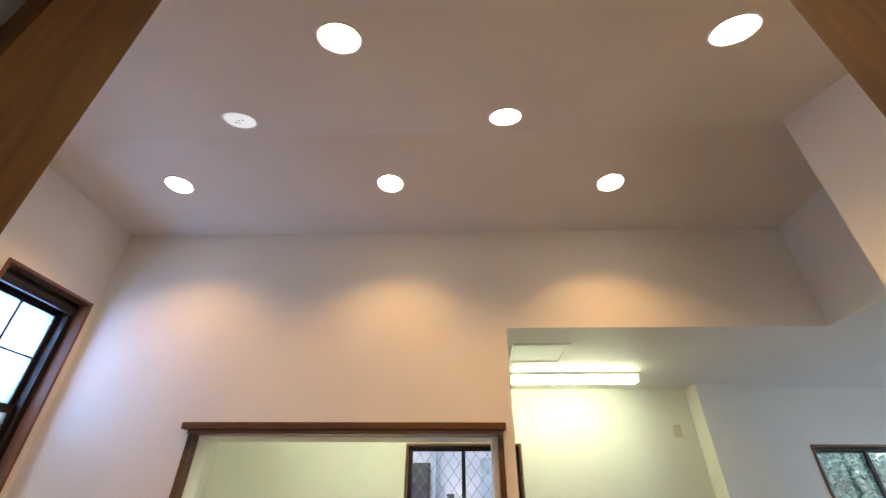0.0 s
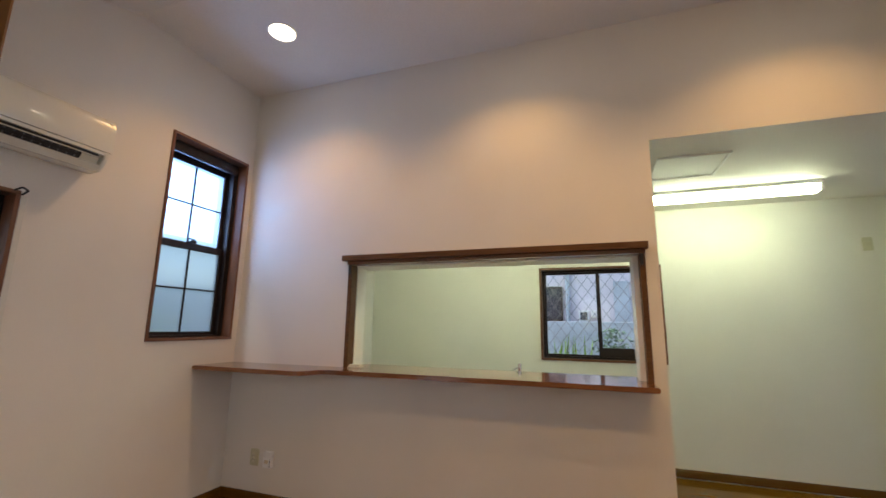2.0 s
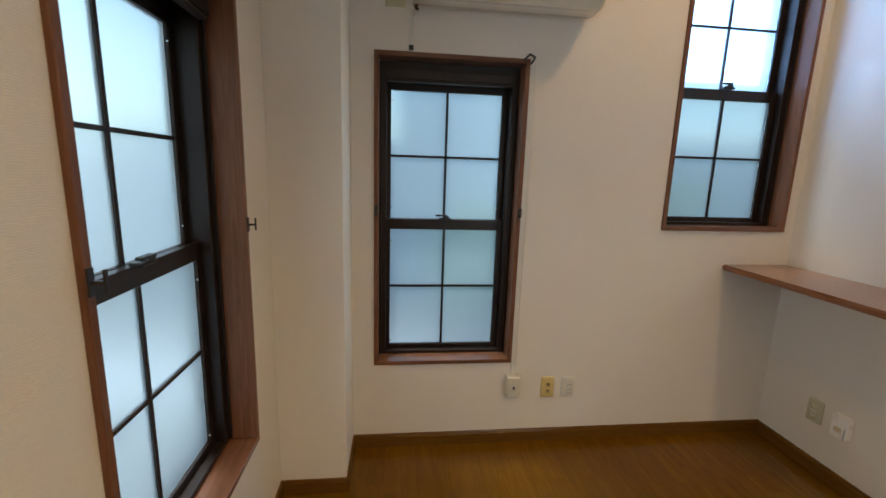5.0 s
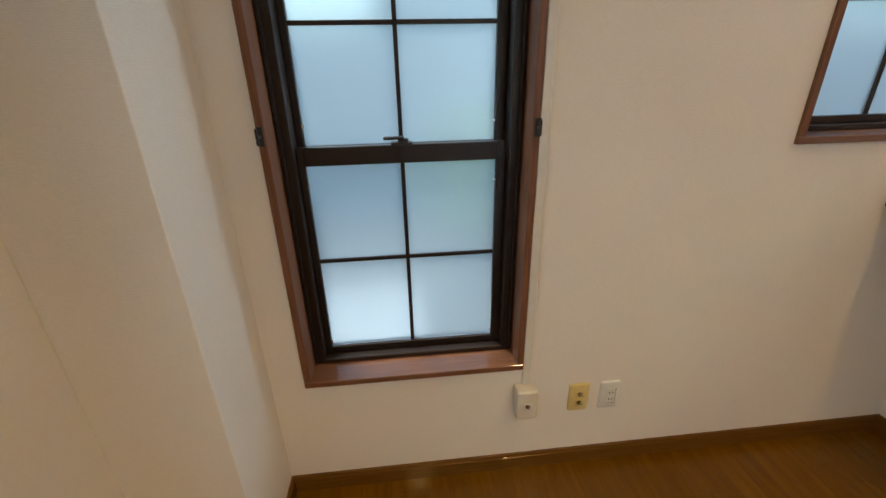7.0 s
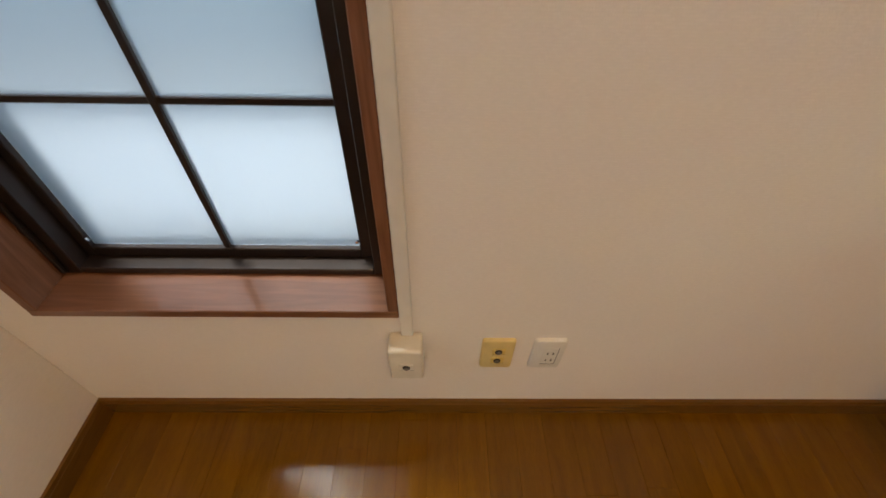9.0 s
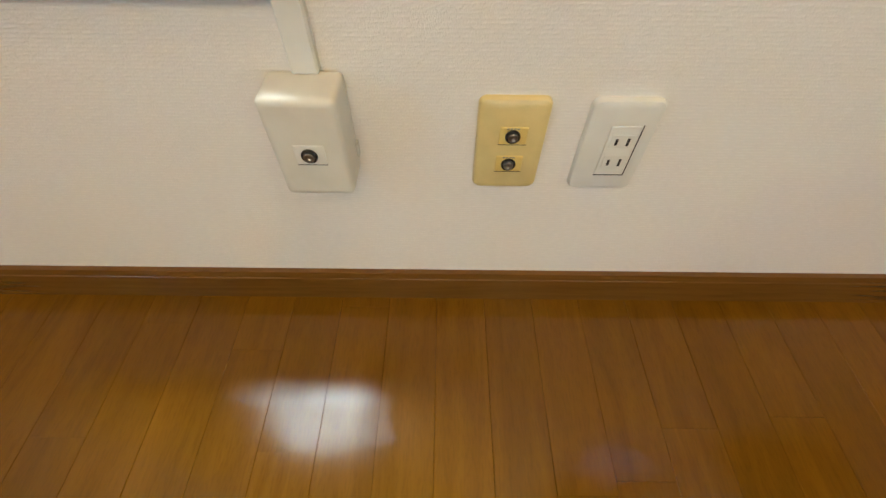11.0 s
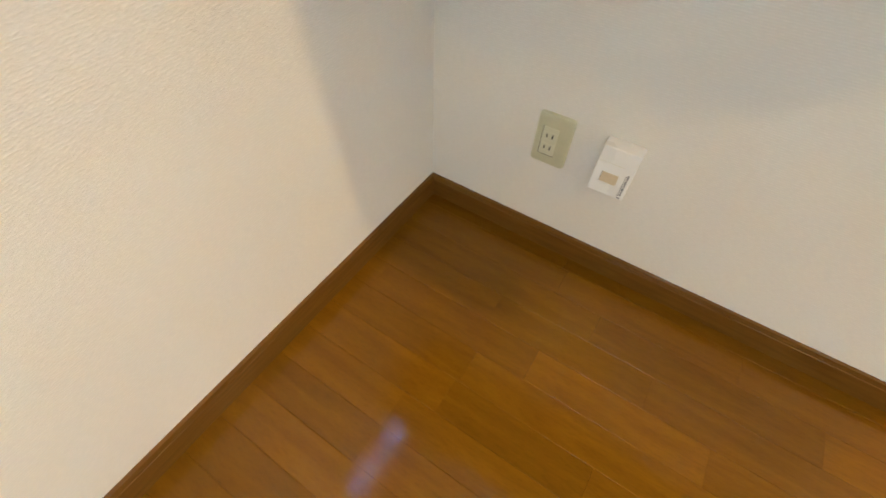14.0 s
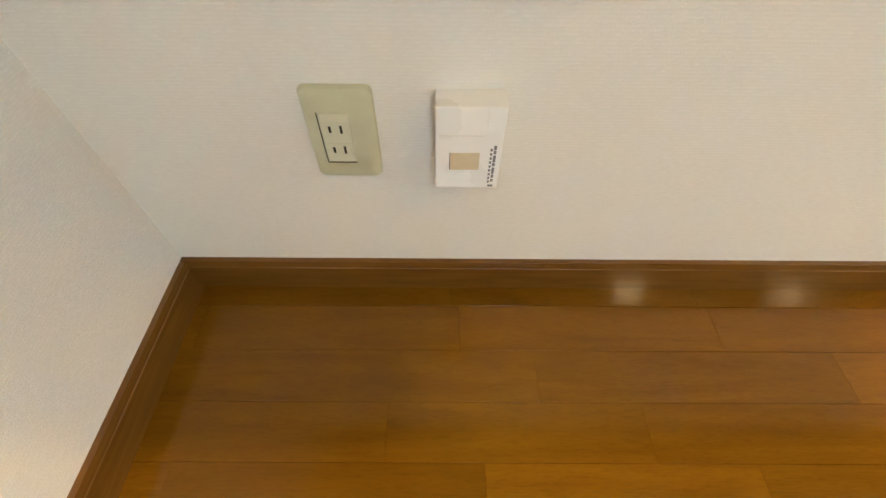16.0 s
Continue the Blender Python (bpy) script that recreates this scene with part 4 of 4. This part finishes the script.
wq = part("house_window", box(1.60, -0.05, 1.89, 2.31, -0.001, 2.52, 0.005), SASH, house, "dark framed window")
part("house_pane", box(1.64, -0.056, 1.93, 2.27, -0.0505, 2.48), DARK_GLASS, wq)
part("downpipe", rod(bmesh.new(), (2.40, -0.05, 0.0), (2.40, -0.05, 4.6), 0.04, 10), BLOCK, house)
vw = part("small_window", box(2.58, -0.06, 1.88, 2.76, -0.001, 2.08, 0.008), WHITE_PAINT, house, "small white-framed window")
part("small_pane", box(2.61, -0.064, 1.91, 2.73, -0.0602, 2.05), DARK_GLASS, vw)
part("meter_box", box(2.80, -0.07, 1.95, 2.93, -0.001, 2.08, 0.01), WHITE_PAINT, house)
part("shutter", box(3.19, -0.05, 1.84, 3.45, -0.001, 2.60, 0.005), BLOCK, house, "grey-blue shutter")
structure("garden_wall", box(-3.0, 4.35, -0.45, 9.0, 4.47, 1.42, 0.01), BLOCK, "grey concrete garden wall", "wall")
structure("fence_west", box(-4.6, -2.15, -0.45, -4.5, 1.2, 2.75), FENCE, "pale blue-grey neighbour wall beyond the frosted windows", "wall")
structure("fence_west_north", box(-4.6, 1.2, -0.45, -4.5, 9.0, 2.05), FENCE, "lower stretch of the pale neighbour wall", "wall")
structure("fence_west_low", box(-4.6, -8.0, -0.45, -4.5, -2.15, 1.9), FENCE, "lower pale blue-grey boundary wall", "wall")
# slab added for sunlit ground; its brightness comes from the near-white colour
structure("sunlit_ground_west", box(-2.30, -5.2, -0.448, -1.15, -1.78, -0.40, 0.01), SUNLIT_GROUND, "near-white slab standing in for sunlit ground beside the house", "pavement")
structure("fence_south", box(-4.5, -8.0, -0.45, 1.2, -7.9, 1.6), BLOCK, "grey boundary wall", "wall")


def leafy(name, label, x, y, z0, r, h, count, size, mat, seed):
    """A shrub: a few tapered stems and many small bent leaves."""
    rng = random.Random(seed)
    s = thing(name, label, "shrub", pose(x, y, z0), "garden plants")
    st = bmesh.new()
    for k in range(7):
        a = rng.uniform(0, 6.28)
        rod(st, (0.03 * math.cos(a), 0.03 * math.sin(a), 0), (r * 0.6 * math.cos(a), r * 0.6 * math.sin(a), h * rng.uniform(0.6, 0.9)), 0.012, 6, 0.004)
    part("stems", st, BARK, s)
    verts, faces = [], []
    for k in range(count):
        u, a = rng.random() ** 0.5, rng.uniform(0, 6.28)
        zz = rng.random()
        rr = r * u * (0.55 + 0.6 * math.sin(3.14 * min(1, zz * 0.9 + 0.1))) * (1 + 0.25 * math.sin(3 * a + seed))
        c = Vector((rr * math.cos(a), rr * math.sin(a), h * (0.12 + 0.88 * zz)))
        q = Euler((rng.uniform(-1.0, 1.0), rng.uniform(-1.0, 1.0), rng.uniform(0, 6.28))).to_matrix()
        sz = size * rng.uniform(0.6, 1.3)
        b0 = len(verts)
        for px, py, pz in ((0, -0.5, 0), (0.22, -0.1, 0.06), (0, 0.5, -0.05), (-0.22, -0.1, 0.06), (0, -0.05, 0)):
            verts.append(c + q @ (Vector((px, py, pz)) * sz))
        faces += [(b0, b0 + 1, b0 + 4), (b0 + 1, b0 + 2, b0 + 4), (b0 + 2, b0 + 3, b0 + 4), (b0 + 3, b0, b0 + 4)]
    me = bpy.data.meshes.new("crown")
    me.from_pydata(verts, [], faces)
    me.materials.append(mat)
    cr = new("crown", me)
    cr.parent = s
    tagged(cr, "", "", "", "stuff")
    return s


leafy("shrub", "dense green shrub outside the kitchen window", 3.04, 3.05, -0.45, 0.28, 1.76, 1100, 0.085, LEAF, 3)
leafy("shrub", "low pale green shrub beyond the frosted window", -3.2, -1.15, -0.45, 0.55, 1.5, 900, 0.10, LEAF_LIGHT, 31)
leafy("shrub", "tall pale green shrub beyond the high frosted window", -3.7, 1.9, -0.45, 0.60, 1.9, 1200, 0.12, LEAF_LIGHT, 32)
for k in range(6):
    leafy("hedge_shrub", "tall leafy green hedge shrub outside the passage window", 6.6 + 0.85 * k, 4.7 + 0.35 * (k % 2), -0.45, 0.80, 2.7, 3200, 0.16, LEAF_TEAL, 10 + k)
sp = thing("strap_leaf_plant", "yellow-green strap-leaved plant below the kitchen window", "plant", pose(2.42, 2.75, -0.45), "garden plants")
rng = random.Random(5)
for k in range(34):
    a, ln = rng.uniform(0, 6.28), rng.uniform(1.60, 1.97)
    lean = rng.uniform(0.05, 0.38)
    bm = bmesh.new()
    prev = None
    off = Vector((rng.uniform(-0.30, 0.30), rng.uniform(-0.12, 0.12), 0))
    side = Vector((-math.sin(a), math.cos(a), 0))
    for j in range(7):
        f = j / 6
        c = off + Vector((math.cos(a), math.sin(a), 0)) * (lean * f * f) + Vector((0, 0, ln * (f - 0.12 * f * f)))
        wd = 0.028 * (1 - f) ** 0.6 * (0.6 + f) + 0.001
        cur = (bm.verts.new(c - side * wd), bm.verts.new(c + Vector((0, 0, -0.006))), bm.verts.new(c + side * wd))
        if prev:
            bm.faces.new((prev[0], prev[1], cur[1], cur[0]))
            bm.faces.new((prev[1], prev[2], cur[2], cur[1]))
        prev = cur
    part("leaf", bm, LEAF_LIGHT, sp)

# ---- floor planks, last ----
def plank_mesh(lx, ly):
    bm = bmesh.new()
    t, e = 0.010, 0.0005
    lo = [bm.verts.new((x, y, -t)) for x, y in ((0, 0), (lx, 0), (lx, ly), (0, ly))]
    md = [bm.verts.new((x, y, -e)) for x, y in ((0, 0), (lx, 0), (lx, ly), (0, ly))]
    hi = [bm.verts.new((x, y, 0)) for x, y in ((e / 3, e), (lx - e / 3, e), (lx - e / 3, ly - e), (e / 3, ly - e))]
    for p, q in ((lo, md), (md, hi)):
        for j in range(4):
            k = (j + 1) % 4
            bm.faces.new((p[j], p[k], q[k], q[j]))
    bm.faces.new(hi)
    return mesh_of("plank", bm, FLOOR)


floor = thing("floor", "glossy orange-brown wooden strip floor", "floor", None, "", "structure")
PITCH, GAP = 0.0793, 0.0003
LENGTHS = [0.303, 0.364, 0.415, 0.465, 0.520, 0.585]
CUT = {}
rng = random.Random(21)
rest_v, rest_f = [], []
made = 0
for r in range(-24, 58):
    y1 = -0.0465 - PITCH * (r - 1)
    y0 = y1 - PITCH
    if y0 > 0.145:
        spans = [(0.265, 8.0)]
    elif y1 > -1.16:
        spans = [(-0.005, 8.0)]
    elif y0 > SOUTH - 0.15:
        spans = [(-0.005, 4.79)]
    else:
        spans = [(1.44, 4.46)]
    x = -0.02 - rng.uniform(0.0, 0.28)
    if r == 1:
        x = 0.446 - 2 * LENGTHS[2]
    if r == 2:
        x = 0.561 - LENGTHS[5]
    while x < 8.0:
        k = rng.randrange(len(LENGTHS))
        if r == 1 and x < 0.1:
            k = 2
        if r == 1 and 0.4 < x < 0.5:
            k = 2
        if r == 2 and x < 0.1:
            k = 5
        ln = LENGTHS[k]
        a0, a1 = max(x, spans[0][0]), min(x + ln, spans[0][1])
        x += ln
        if a1 - a0 < 0.01 or y1 > BACK + 0.02 or y0 < -4.46:
            continue
        if y0 > SOUTH - 0.08 and y1 < 0.05 and a0 < 2.9 and made < 300:
            key = round(a1 - a0, 3)
            if key not in CUT:
                CUT[key] = plank_mesh(key - GAP / 3, PITCH - GAP)
            p = new("plank", CUT[key])
            p.location = (a0, y0, 0.0)
            p.parent = floor
            made += 1
        else:
            b0 = len(rest_v)
            e = 0.0007
            a1, c0, c1 = a1 - GAP / 3, y0, y0 + PITCH - GAP
            rest_v += [(a0, c0, -0.01), (a1, c0, -0.01), (a1, c1, -0.01), (a0, c1, -0.01),
                       (a0, c0, -e), (a1, c0, -e), (a1, c1, -e), (a0, c1, -e),
                       (a0 + e / 3, c0 + e, 0), (a1 - e / 3, c0 + e, 0), (a1 - e / 3, c1 - e, 0), (a0 + e / 3, c1 - e, 0)]
            for u in (0, 4):
                for j in range(4):
                    q = (j + 1) % 4
                    rest_f.append((b0 + u + j, b0 + u + q, b0 + u + 4 + q, b0 + u + 4 + j))
            rest_f.append((b0 + 8, b0 + 9, b0 + 10, b0 + 11))
me = bpy.data.meshes.new("planks_beyond")
me.from_pydata(rest_v, [], rest_f)
me.materials.append(FLOOR)
pb = new("planks_beyond", me)
pb.parent = floor
tagged(pb, "", "", "", "stuff")
